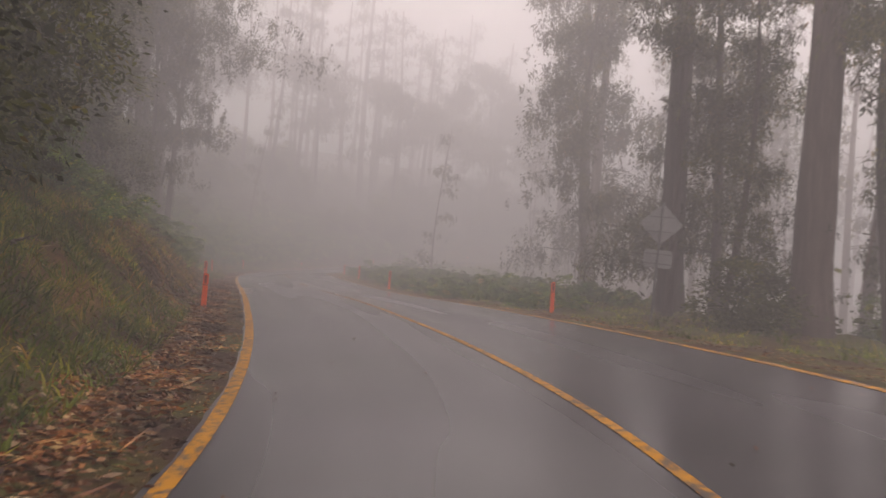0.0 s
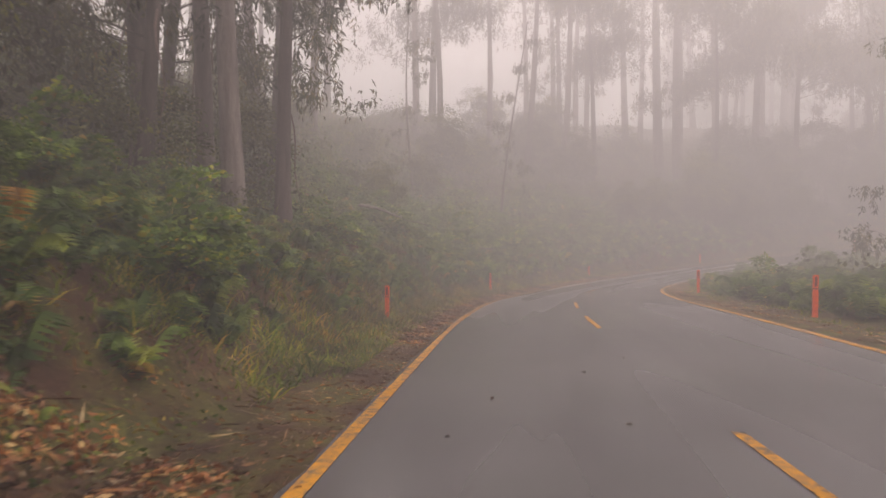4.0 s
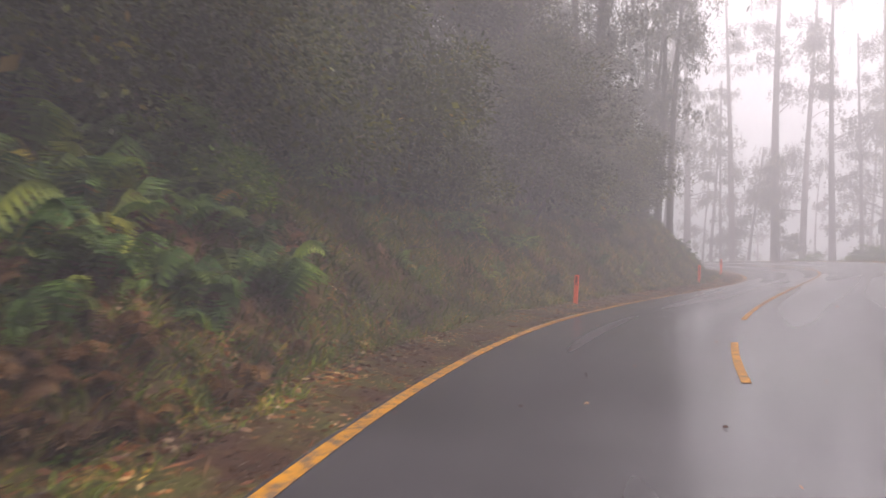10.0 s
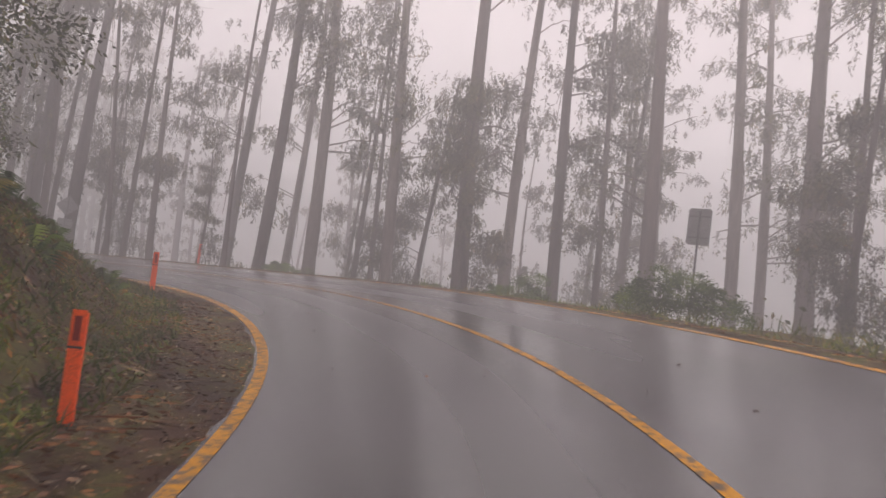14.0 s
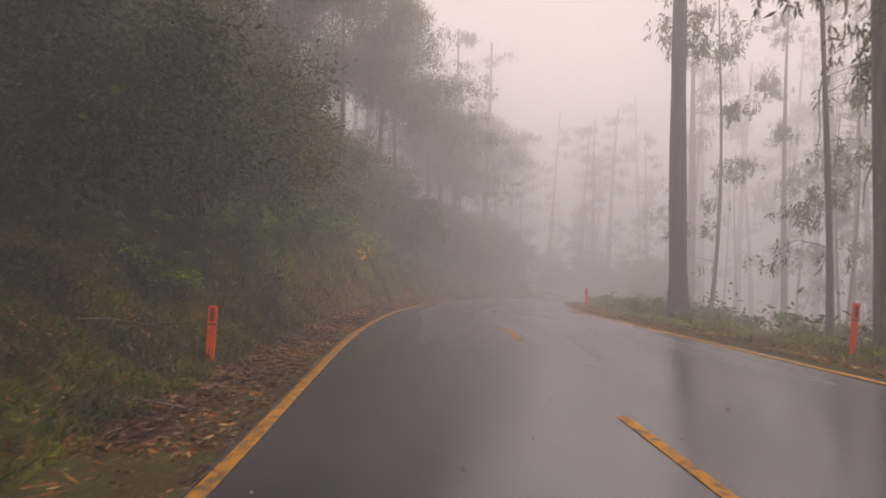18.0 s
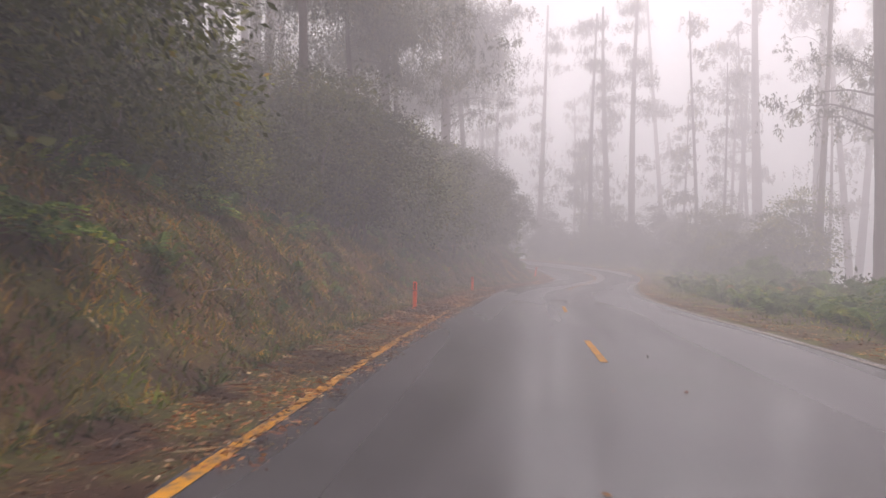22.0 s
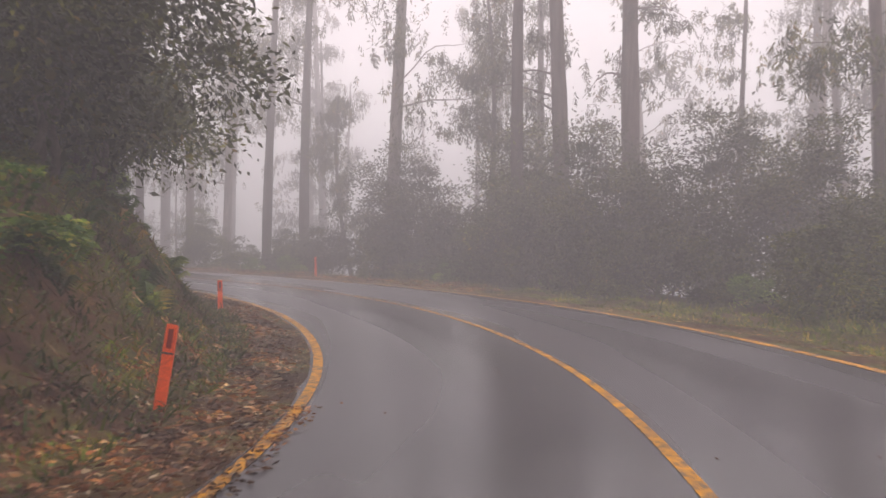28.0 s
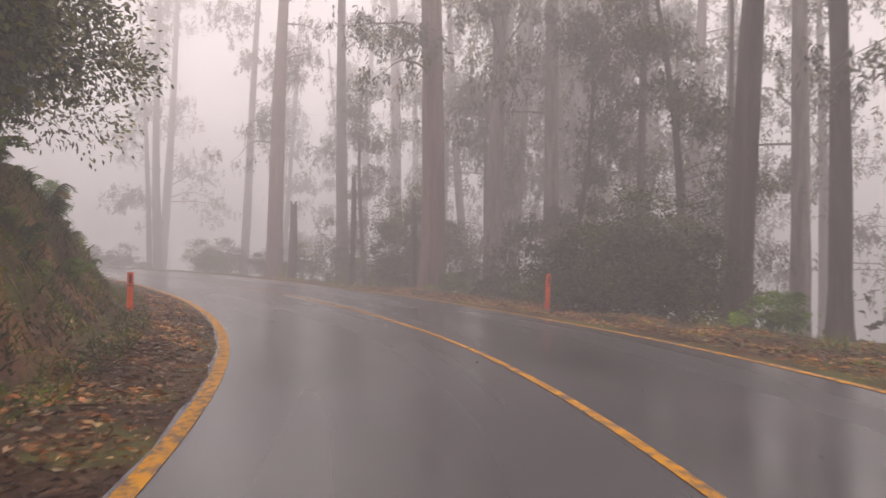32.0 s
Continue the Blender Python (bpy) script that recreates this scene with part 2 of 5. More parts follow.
FLOWER = leafy("yellow_flowers", [(0.0, (0.70, 0.42, 0.01)), (1.0, (0.85, 0.60, 0.03))], 0.5, 0.3, 0.0)
ORANGE = two_tone("orange_post_plastic", [(0.3, (0.80, 0.085, 0.008)), (0.7, (0.90, 0.125, 0.012))], 2, 0.4, 60, 0.05, 0.002)
REFLECTOR = shader("dark_red_reflector", 0.2, Base_Color=(0.20, 0.012, 0.008, 1))[0]
BAND = shader("black_band", 0.5, Base_Color=(0.02, 0.02, 0.02, 1))[0]
SIGN_BACK = two_tone("sign_back_aluminium", [(0.3, (0.20, 0.20, 0.20)), (0.7, (0.28, 0.28, 0.28))], 2, 0.5, 40, 0.05, 0.002)
GALV = two_tone("galvanised_steel", [(0.3, (0.10, 0.10, 0.10)), (0.7, (0.17, 0.17, 0.17))], 6, 0.5, 60, 0.1, 0.002)
ROCK = two_tone("bank_rock", [(0.3, (0.12, 0.08, 0.055)), (0.6, (0.30, 0.20, 0.13)), (0.8, (0.42, 0.33, 0.24))], 2.5, 0.8, 20, 0.7, 0.03)

# ---- the road's line: heading, height and cross-fall every STEP metres from S0 on ----
STEP, S0 = 6.6915, -26.7658
START = (1.28, -0.05)
HEAD = [60, 68, 76, 83, 85.5, 99.6, 105.6, 106.6, 107.3, 107.1, 106.4, 105.3, 102.0, 95.5, 86.7, 77.5, 67.1, 57.0, 46.8, 35.4, 28.8, 27.8,
        29.0, 39.3, 55.5, 74.0, 91.1, 103.2, 106.7, 105.9, 102.8, 99.7, 97.2, 95.8, 95.0, 93.9, 92.2, 89.6, 85.8, 82.2, 89.0,
        105.0, 122.2, 136.9, 149.0, 160.6, 171.3, 177.5, 181.2, 184.8, 188.5, 196, 206, 216, 226]
RISE = [0.9, 0.7, 0.5, 0.3, -0.24, -0.4, -0.61, -0.88, -1.23, -1.57, -1.84, -2.08, -2.36, -2.62, -2.83, -2.88, -2.76, -2.48, -2.06, -1.49,
        -0.91, -0.31, 0.28, 0.88, 1.36, 1.73, 1.87, 1.89, 1.94, 2.0, 1.99, 1.91, 1.85, 1.76, 1.65, 1.49, 1.32, 1.18, 1.07, 0.98,
        0.98, 1.14, 1.41, 1.68, 1.94, 2.21, 2.4, 2.57, 2.71, 2.85, 2.97, 3.08, 3.18, 3.28, 3.38]
BANK = [0.1, 0.1, 0.1, 0.103, 0.1, 0.086, 0.058, 0.036, 0.022, 0.031, 0.051, 0.065, 0.068, 0.068, 0.067, 0.056, 0.044, 0.036, 0.032,
        0.034, 0.056, 0.095, 0.131, 0.147, 0.144, 0.13, 0.116, 0.103, 0.08, 0.057, 0.042, 0.029, 0.024, 0.025, 0.024, 0.015,
        0.008, 0.007, 0.016, 0.037, 0.056, 0.05, 0.033, 0.03, 0.027, 0.023, 0.021, 0.024, 0.026, 0.027, 0.029, 0.03, 0.03, 0.03, 0.03]
S1 = S0 + STEP * (len(HEAD) - 1)
EDGE = 3.55
# left bank along the road: (s, verge width, cut height, cut width, hill slope)
LEFT = [(-30, 0.9, 1.6, 2.2, 0.5), (6, 0.9, 1.4, 2.4, 0.5), (16, 1.0, 1.5, 1.4, 0.5), (30, 0.9, 1.6, 1.9, 0.5), (52, 1.3, 1.8, 2.0, 0.5), (80, 1.1, 1.9, 2.0, 0.55),
        (100, 1.1, 2.0, 2.2, 0.5), (122, 1.4, 2.6, 2.2, 0.5), (145, 1.7, 1.2, 2.4, 0.4), (163, 1.1, 1.4, 2.0, 0.45), (178, 1.0, 2.3, 1.3, 0.5),
        (205, 1.3, 1.9, 1.8, 0.5), (222, 1.7, 2.0, 2.0, 0.5), (238, 1.0, 2.6, 2.6, 0.5), (254, 1.2, 2.4, 2.2, 0.5), (268, 1.35, 2.5, 1.7, 0.55), (284, 1.25, 2.5, 1.8, 0.5), (296, 1.3, 1.8, 2.0, 0.3), (320, 1.4, 0.8, 2.0, 0.05)]
# right side: (s, verge width, height 5 m further out, slope beyond)
RIGHT = [(-30, 2.2, -0.5, -0.35), (8, 1.6, -0.2, -0.3), (24, 0.9, 0.45, -0.25), (60, 0.8, 0.5, -0.2), (85, 1.5, 0.2, -0.15), (105, 3.0, 0.0, -0.2), (125, 3.5, 0.0, -0.2),
         (140, 2.5, -0.3, -0.25), (155, 1.0, -1.0, -0.45), (172, 1.4, -0.4, -0.4), (200, 1.4, -0.1, -0.35), (218, 1.8, 0.3, -0.25), (245, 2.8, 0.2, -0.25),
         (262, 2.0, -0.1, -0.3), (280, 1.2, -0.3, -0.35), (320, 1.2, -0.3, -0.35)]


def eased(values, x0, step, s):
    """Smooth curve through evenly spaced values."""
    v = np.asarray(values, float)
    m = np.gradient(v)
    u = np.clip((np.asarray(s, float) - x0) / step, 0, len(v) - 1.0001)
    i = u.astype(int)
    u = u - i
    return ((2 * u**3 - 3 * u**2 + 1) * v[i] + (u**3 - 2 * u**2 + u) * m[i]
            + (3 * u**2 - 2 * u**3) * v[i + 1] + (u**3 - u**2) * m[i + 1])


def table(rows, s, column):
    a = np.asarray(rows, float)
    return np.interp(s, a[:, 0], a[:, column])


SS = np.arange(S0, S1, 0.25)
TH = np.radians(eased(HEAD, S0, STEP, SS))
RX = np.concatenate([[0], np.cumsum(0.25 * np.cos((TH[1:] + TH[:-1]) / 2))])
RY = np.concatenate([[0], np.cumsum(0.25 * np.sin((TH[1:] + TH[:-1]) / 2))])
RX += START[0] - np.interp(0, SS, RX)
RY += START[1] - np.interp(0, SS, RY)
RZ = eased(RISE, S0, STEP, SS)
RB = eased(BANK, S0, STEP, SS)


def lumps(x, y, scale, seed):
    """Cheap smooth noise, about -1 to 1."""
    g = np.random.RandomState(seed)
    out = 0
    for k in range(6):
        a, p = g.uniform(0, 6.28), g.uniform(0, 6.28)
        f = g.uniform(0.6, 1.7) / scale
        out = out + np.sin(f * (x * math.cos(a) + y * math.sin(a)) * 6.28 + p)
    return out / 3.0


def plan(s, o):
    """World x, y of the place s metres along the road and o metres to the right of its middle."""
    th = np.interp(s, SS, TH)
    return np.interp(s, SS, RX) + o * np.sin(th), np.interp(s, SS, RY) - o * np.cos(th)


def height(s, o):
    """Height of the ground there."""
    s, o = np.asarray(s, float), np.asarray(o, float)
    z, b = np.interp(s, SS, RZ), np.interp(s, SS, RB)
    x, y = plan(s, o)
    flat = z + b * np.clip(o, -EDGE, EDGE)
    d = -o - EDGE
    vw, ch, cw, hs = (table(LEFT, s, k) for k in (1, 2, 3, 4))
    cut = np.clip((d - vw) / cw, 0, 1)
    left = 0.05 * np.clip(d, 0, vw) + ch * (0.75 * cut + 0.25 * cut * cut * (3 - 2 * cut)) + hs * np.clip(d - vw - cw, 0, 21) + 0.15 * np.clip(d - vw - cw - 21, 0, 60) - 0.01 * np.clip(d - 25, 0, 60)**1.5
    rough = np.clip((d - 0.7) / 1.2, 0, 1)
    left = left + rough * (0.16 * lumps(x, y, 2.3, 1) + 0.07 * lumps(x, y, 0.8, 2)) + np.clip((d - 4) / 10, 0, 1) * 0.9 * lumps(x, y, 14, 3)
    e = o - EDGE
    vr, hr, sr = (table(RIGHT, s, k) for k in (1, 2, 3))
    u = np.clip((e - vr) / 5, 0, 1)
    right = -0.03 * np.clip(e, 0, vr) + hr * u * u * (3 - 2 * u) + sr * np.clip(e - vr - 5, 0, 45)
    right = right + np.clip(e / 2, 0, 1) * (0.08 * lumps(x, y, 2.6, 4) + 0.04 * lumps(x, y, 0.9, 5)) + np.clip((e - 6) / 10, 0, 1) * 0.7 * lumps(x, y, 12, 6)
    return flat + np.where(d > 0, left, 0) + np.where(e > 0, right, 0)


def spot(s, o, sink=0.0):
    x, y = plan(s, o)
    return Vector((float(x), float(y), float(height(s, o)) - sink))


# ---- mesh helpers ----


def mesh_of(name, verts, faces, material, smooth=False):
    """A mesh from arrays: faces is one array of quads or triangles."""
    verts, faces = np.asarray(verts, np.float32), np.asarray(faces, np.int32)
    me = bpy.data.meshes.new(name)
    k = faces.shape[1]
    me.vertices.add(len(verts))
    me.vertices.foreach_set("co", verts.ravel())
    me.loops.add(faces.size)
    me.loops.foreach_set("vertex_index", faces.ravel())
    me.polygons.add(len(faces))
    me.polygons.foreach_set("loop_start", np.arange(0, faces.size, k, dtype=np.int32))
    me.update(calc_edges=True)
    if smooth:
        me.polygons.foreach_set("use_smooth", np.ones(len(faces), bool))
    me.materials.append(material)
    return me


def child(name, data, parent, label=""):
    ob = new(name, data)
    ob.parent = parent
    return tagged(ob, label)


def grid_faces(rows, cols):
    i = np.arange(rows * cols).reshape(rows, cols)
    return np.stack([i[:-1, :-1], i[:-1, 1:], i[1:, 1:], i[1:, :-1]], -1).reshape(-1, 4)


def ribbon(name, s, offsets, lift, material):
    """A strip that lies on the road between offsets (columns) along s (rows)."""
    s2, o2 = np.meshgrid(s, offsets, indexing="ij")
    x, y = plan(s2, o2)
    z = np.interp(s2, SS, RZ) + np.interp(s2, SS, RB) * o2 + lift
    me = mesh_of(name, np.stack([x, y, z], -1).reshape(-1, 3), grid_faces(*s2.shape)[:, ::-1], material)
    at = me.attributes.new("lane", "FLOAT_VECTOR", "POINT")
    at.data.foreach_set("vector", np.stack([s2, o2, s2 * 0], -1).astype(np.float32).ravel())
    return me


def tube(path, radii, sides=8):
    """Verts and quads of a tapered tube along a path."""
    path, radii = np.asarray(path, float), np.asarray(radii, float)
    t = np.gradient(path, axis=0)
    t /= np.linalg.norm(t, axis=1)[:, None] + 1e-9
    ref = np.where(np.abs(t[:, 2:3]) > 0.9, np.array([[1.0, 0, 0]]), np.array([[0, 0, 1.0]]))
    a = np.cross(t, ref)
    a /= np.linalg.norm(a, axis=1)[:, None]
    b = np.cross(t, a)
    ang = np.linspace(0, 2 * np.pi, sides, endpoint=False)
    v = path[:, None] + radii[:, None, None] * (np.cos(ang)[None, :, None] * a[:, None] + np.sin(ang)[None, :, None] * b[:, None])
    n = len(path)
    i = np.arange(n * sides).reshape(n, sides)
    j = np.roll(i, -1, axis=1)
    f = np.stack([i[:-1], j[:-1], j[1:], i[1:]], -1).reshape(-1, 4)
    return v.reshape(-1, 3), f


def merged(pieces):
    vs, fs, k = [], [], 0
    for v, f in pieces:
        vs.append(v)
        fs.append(f + k)
        k += len(v)
    return np.concatenate(vs), np.concatenate(fs)


def leaves(g, at, aim, length, width):
    """Narrow pointed leaves as folded diamonds: at, aim are arrays of places and directions."""
    n = len(at)
    aim = aim / (np.linalg.norm(aim, axis=1)[:, None] + 1e-9)
    side = np.cross(aim, g.normal(size=(n, 3)))
    side /= np.linalg.norm(side, axis=1)[:, None] + 1e-9
    ln = (length * g.uniform(0.6, 1.3, n))[:, None]
    wd = (width * g.uniform(0.7, 1.3, n))[:, None]
    up = np.cross(side, aim)
    v = np.stack([at, at + aim * ln * 0.45 + side * wd * 0.5 + up * wd * 0.2, at + aim * ln, at + aim * ln * 0.45 - side * wd * 0.5 + up * wd * 0.2], 1)
    return v.reshape(-1, 3), np.arange(4 * n).reshape(n, 4)


# ---- ground, road and its lines ----


def build_ground():
    s = np.arange(S0, S1, 0.4)
    left = -EDGE + 0.29 - np.concatenate([np.arange(0, 0.6, 0.1), np.arange(0.6, 7, 0.28), np.arange(7, 12.5, 0.6)])[::-1]
    right = EDGE - 0.29 + np.concatenate([np.arange(0, 0.5, 0.1), np.arange(0.5, 6, 0.35), np.arange(6, 12.5, 0.7)])
    pieces, clay = [], []
    for offs in (left, right):
        s2, o2 = np.meshgrid(s, offs, indexing="ij")
        x, y = plan(s2, o2)
        into = np.clip((EDGE - 0.16 - np.abs(o2)) / 0.15, 0, 1)
        z = height(s2, o2) + 0.014 - 0.034 * into + 0.006 * lumps(x, y, 1.3, 21) * (np.abs(o2) < EDGE + 0.3)
        pieces.append((np.stack([x, y, z], -1).reshape(-1, 3), grid_faces(*s2.shape)[:, ::-1]))
        d = -o2 - EDGE
        band = np.exp(-((d - table(LEFT, s2, 1) - 0.45 * table(LEFT, s2, 3)) / 0.75)**2)
        fresh = np.interp(s2, *zip(*CLAY))
        clay.append(np.clip(band * fresh * (0.2 + 1.5 * lumps(x, y, 2.2, 9)), 0, 1).ravel())
    gx = np.concatenate([[-4000, -1500, -500, -250], np.arange(-150, 180, 2.5), [300, 600, 1600, 4000]])
    gy = np.concatenate([[-4000, -1500, -500, -200], np.arange(-90, 400, 2.5), [480, 800, 1800, 4000]])
    x2, y2 = np.meshgrid(gx, gy, indexing="ij")
    px, py = x2.ravel(), y2.ravel()
    best = np.full(px.shape, 1e12)
    near = np.zeros(px.shape, int)
    for k in range(0, len(SS), 6):
        dd = (px - RX[k])**2 + (py - RY[k])**2
        hit = dd < best
        best[hit], near[hit] = dd[hit], k
    off = (px - RX[near]) * np.sin(TH[near]) - (py - RY[near]) * np.cos(TH[near])
    dist = np.sqrt(best) * np.where(off < 0, -1, 1)
    z = height(SS[near], np.clip(dist, -70, 60))
    z = np.where(np.abs(dist) < 13.5, z - 1.6, z)
    pieces.append((np.stack([px, py, z], -1), grid_faces(*x2.shape)[:, ::-1]))
    clay.append(np.zeros(len(px)))
    me = mesh_of("ground", *merged(pieces), SOIL, True)
    me.attributes.new("clay", "FLOAT", "POINT").data.foreach_set("value", np.concatenate(clay).astype(np.float32))
    return tagged(new("ground", me), "brown and mossy earth bank and verge", "ground", kind="structure")


# fresh clay in the cut: (s, amount)
CLAY = [(-30, 0.1), (8, 0.1), (14, 0.5), (19, 0.45), (23, 0.1), (45, 0.1), (78, 0.2), (95, 0.3), (106, 0.4), (112, 0.1), (145, 0.05), (170, 0.1), (176, 0.5), (180, 1.1), (183, 0.9), (185, 0.15),
        (190, 0.1), (200, 0.3), (207, 0.5), (218, 0.2), (232, 0.4), (240, 0.15), (262, 0.2), (270, 0.9), (284, 0.4), (320, 0.2)]

build_ground()
s_fine = np.arange(S0, S1, 0.5)
tagged(new("road", ribbon("road", s_fine, np.array([-3.55, -3.22, -2.2, -1.1, 0, 1.1, 2.2, 3.22, 3.55]), 0.0, ASPHALT)), "wet dark grey asphalt road", "road", kind="structure")
tagged(new("edge_line", ribbon("edge_line", s_fine, np.array([-3.29, -3.15]), 0.006, YELLOW)), "worn yellow edge line on the asphalt", "road line", kind="structure")
for a, b, paint, label in ((S0, 186, YELLOW, "worn yellow edge line on the asphalt"), (186, 232, WORN_SHEEN, "worn edge line painted pale for its wet sheen"), (232, S1, YELLOW, "worn yellow edge line on the asphalt")):
    tagged(new("edge_line", ribbon("edge_line", np.arange(a, b + 0.01, 0.5), np.array([3.16, 3.28]), 0.006, paint)), label, "road line", kind="structure")
# centre line: solid stretches and single dashes
for a, b in [(-30, 29), (34, 37), (45.5, 48.5), (51.7, 54.9), (62.6, 65.8), (73.2, 76.4), (84.5, 87.5), (95.8, 99), (102, 161.3), (167.5, 170.5), (178, 181), (187.4, 190.2),
             (198.8, 201.6), (208.4, 211.2), (224.5, 330)]:
    tagged(new("centre_line", ribbon("centre_line", np.arange(a, b + 0.01, 0.5), np.array([-0.05, 0.05]), 0.006, YELLOW)),
           "yellow centre line on the asphalt", "road line", kind="structure")

# ---- plants: builders ----


def trunk_path(g, tall, bend):
    h = np.linspace(0, 1, 16)
    a, b = g.uniform(0, 6.28, 2)
    x = bend * (np.sin(h * 3 + a) - math.sin(a))
    y = bend * (np.sin(h * 2.6 + b) - math.sin(b))
    return np.stack([x, y, h * tall], 1)


def along(path, u):
    u = np.clip(u, 0, 1) * (len(path) - 1)
    i = np.minimum(u.astype(int), len(path) - 2)
    f = (u - i)[:, None]
    return path[i] * (1 - f) + path[i + 1] * f


def gum_tree(seed, tall=26, girth=0.3, bark=None, sprays=60, low=0.3, per=110, spread=3.2, bend=0.35, limbs=2, leaf=0.24, strips=2, name="gum_tree", droop=0.8):
    """A tall gum: tapered trunk with a flared foot, arching limbs that carry hanging sprays of narrow leaves, loose strips of bark."""
    g = np.random.RandomState(seed)
    base = new(name)
    path = trunk_path(g, tall, bend)
    h = np.linspace(0, 1, len(path))
    fine = np.concatenate([np.linspace(0, 0.06, 5), np.linspace(0.09, 1, 20)])
    path2 = np.stack([np.interp(fine, h, path[:, k]) for k in range(3)], 1)
    v, f = tube(path2, girth * (1 - 0.72 * fine) * (1 + 0.5 * np.exp(-fine * tall / 0.5)) * g.uniform(0.95, 1.05, len(fine)), 12)
    az = np.arctan2(v[:, 1], v[:, 0])
    v[:, :2] *= (1 + 0.05 * np.sin(az * 5 + v[:, 2] * 0.4) * np.exp(-v[:, 2] / 3))[:, None]
    v[:12, 2] -= 1.0
    trunk = child("trunk", mesh_of("trunk", v, f, bark or BARK, True), base)
    count = max(limbs + 1, sprays // 4)
    at, aim, twigs = [], [], []
    for k in range(count):
        u = low + (0.97 - low) * ((k * 0.618 + g.uniform(0, 0.15)) % 1.0)
        p0 = along(path, np.array([u]))[0]
        az, el = k * 2.4 + g.uniform(-0.5, 0.5), g.uniform(0.15, 0.6) + 0.5 * (u - low)
        ln = g.uniform(0.55, 1.25) * spread * (1.1 - 0.55 * (u - low) / (1 - low))
        d = np.array([math.cos(az) * math.cos(el), math.sin(az) * math.cos(el), math.sin(el)])
        t = np.linspace(0, 1, 9)[:, None]
        lp = p0 + d * ln * t - np.array([0, 0, 0.3 * ln]) * t**3 + np.cumsum(g.normal(size=(9, 3)) * 0.035 * ln, axis=0) * t
        tb = tube(lp, np.maximum(0.008, girth * 0.17 * (1 - u * 0.5) * np.linspace(1, 0.15, 9)), 6 if k < limbs else 4)
        if k < limbs:
            child("limb", mesh_of("limb", *tb, bark or BARK, True), base)
        else:
            twigs.append(tb)
        for q in (0.45, 0.66, 0.85, 1.0):
            if g.uniform() < 0.12:
                continue
            c = along(lp, np.array([q]))[0] + g.normal(size=3) * 0.13 * ln * np.array([1, 1, 0.6])
            n = int(per * g.uniform(0.4, 1.5))
            size = g.uniform(0.6, 1.25) * (0.28 + spread * 0.1)
            strands = max(3, n // 12)
            foot = c + g.normal(size=(strands, 3)) * size * np.array([0.75, 0.75, 0.35])
            s = g.randint(0, strands, n)
            at.append(foot[s] + g.normal(size=(n, 3)) * 0.09 * size - np.array([0, 0, 1.0]) * (g.uniform(0, 1, n) * size * 0.95)[:, None])
            aim.append(g.normal(size=(n, 3)) * 0.45 + np.array([0, 0, -droop]))
    tagged(child("branchwork", mesh_of("branchwork", *merged(twigs), bark or BARK, True), base), kind="stuff")
    v, f = leaves(g, np.concatenate(at), np.concatenate(aim), leaf, leaf * 0.24)
    child("crown", mesh_of("crown", v, f, GUM_LEAF), base)
    for k in range(strips):
        u = g.uniform(0.12, 0.5)
        p0 = along(path, np.array([u]))[0]
        az, ln = g.uniform(0, 6.28), g.uniform(0.8, 2.4)
        t = np.linspace(0, 1, 7)[:, None]
        out = np.array([math.cos(az), math.sin(az), 0])
        lp = p0 + out * (girth * (1 - 0.72 * u) + 0.02 + 0.25 * t * g.uniform(0.2, 1)) - np.array([0, 0, 1]) * ln * t + np.array([0.05, 0.03, 0]) * np.sin(t * 7 + k)
        v, f = tube(lp, 0.025 * np.linspace(1, 0.4, 7), 4)
        child("bark_strip", mesh_of("bark_strip", v, f, BARK_RED, True), trunk, "loose hanging strip of reddish bark")
    return base


def far_gum(seed, tall=28, girth=0.35, bark=None, low=0.35):
    return gum_tree(seed, tall, girth, bark, 72, low, 60, 3.4, 0.4, 0, 0.3, 0, "forest_tree")


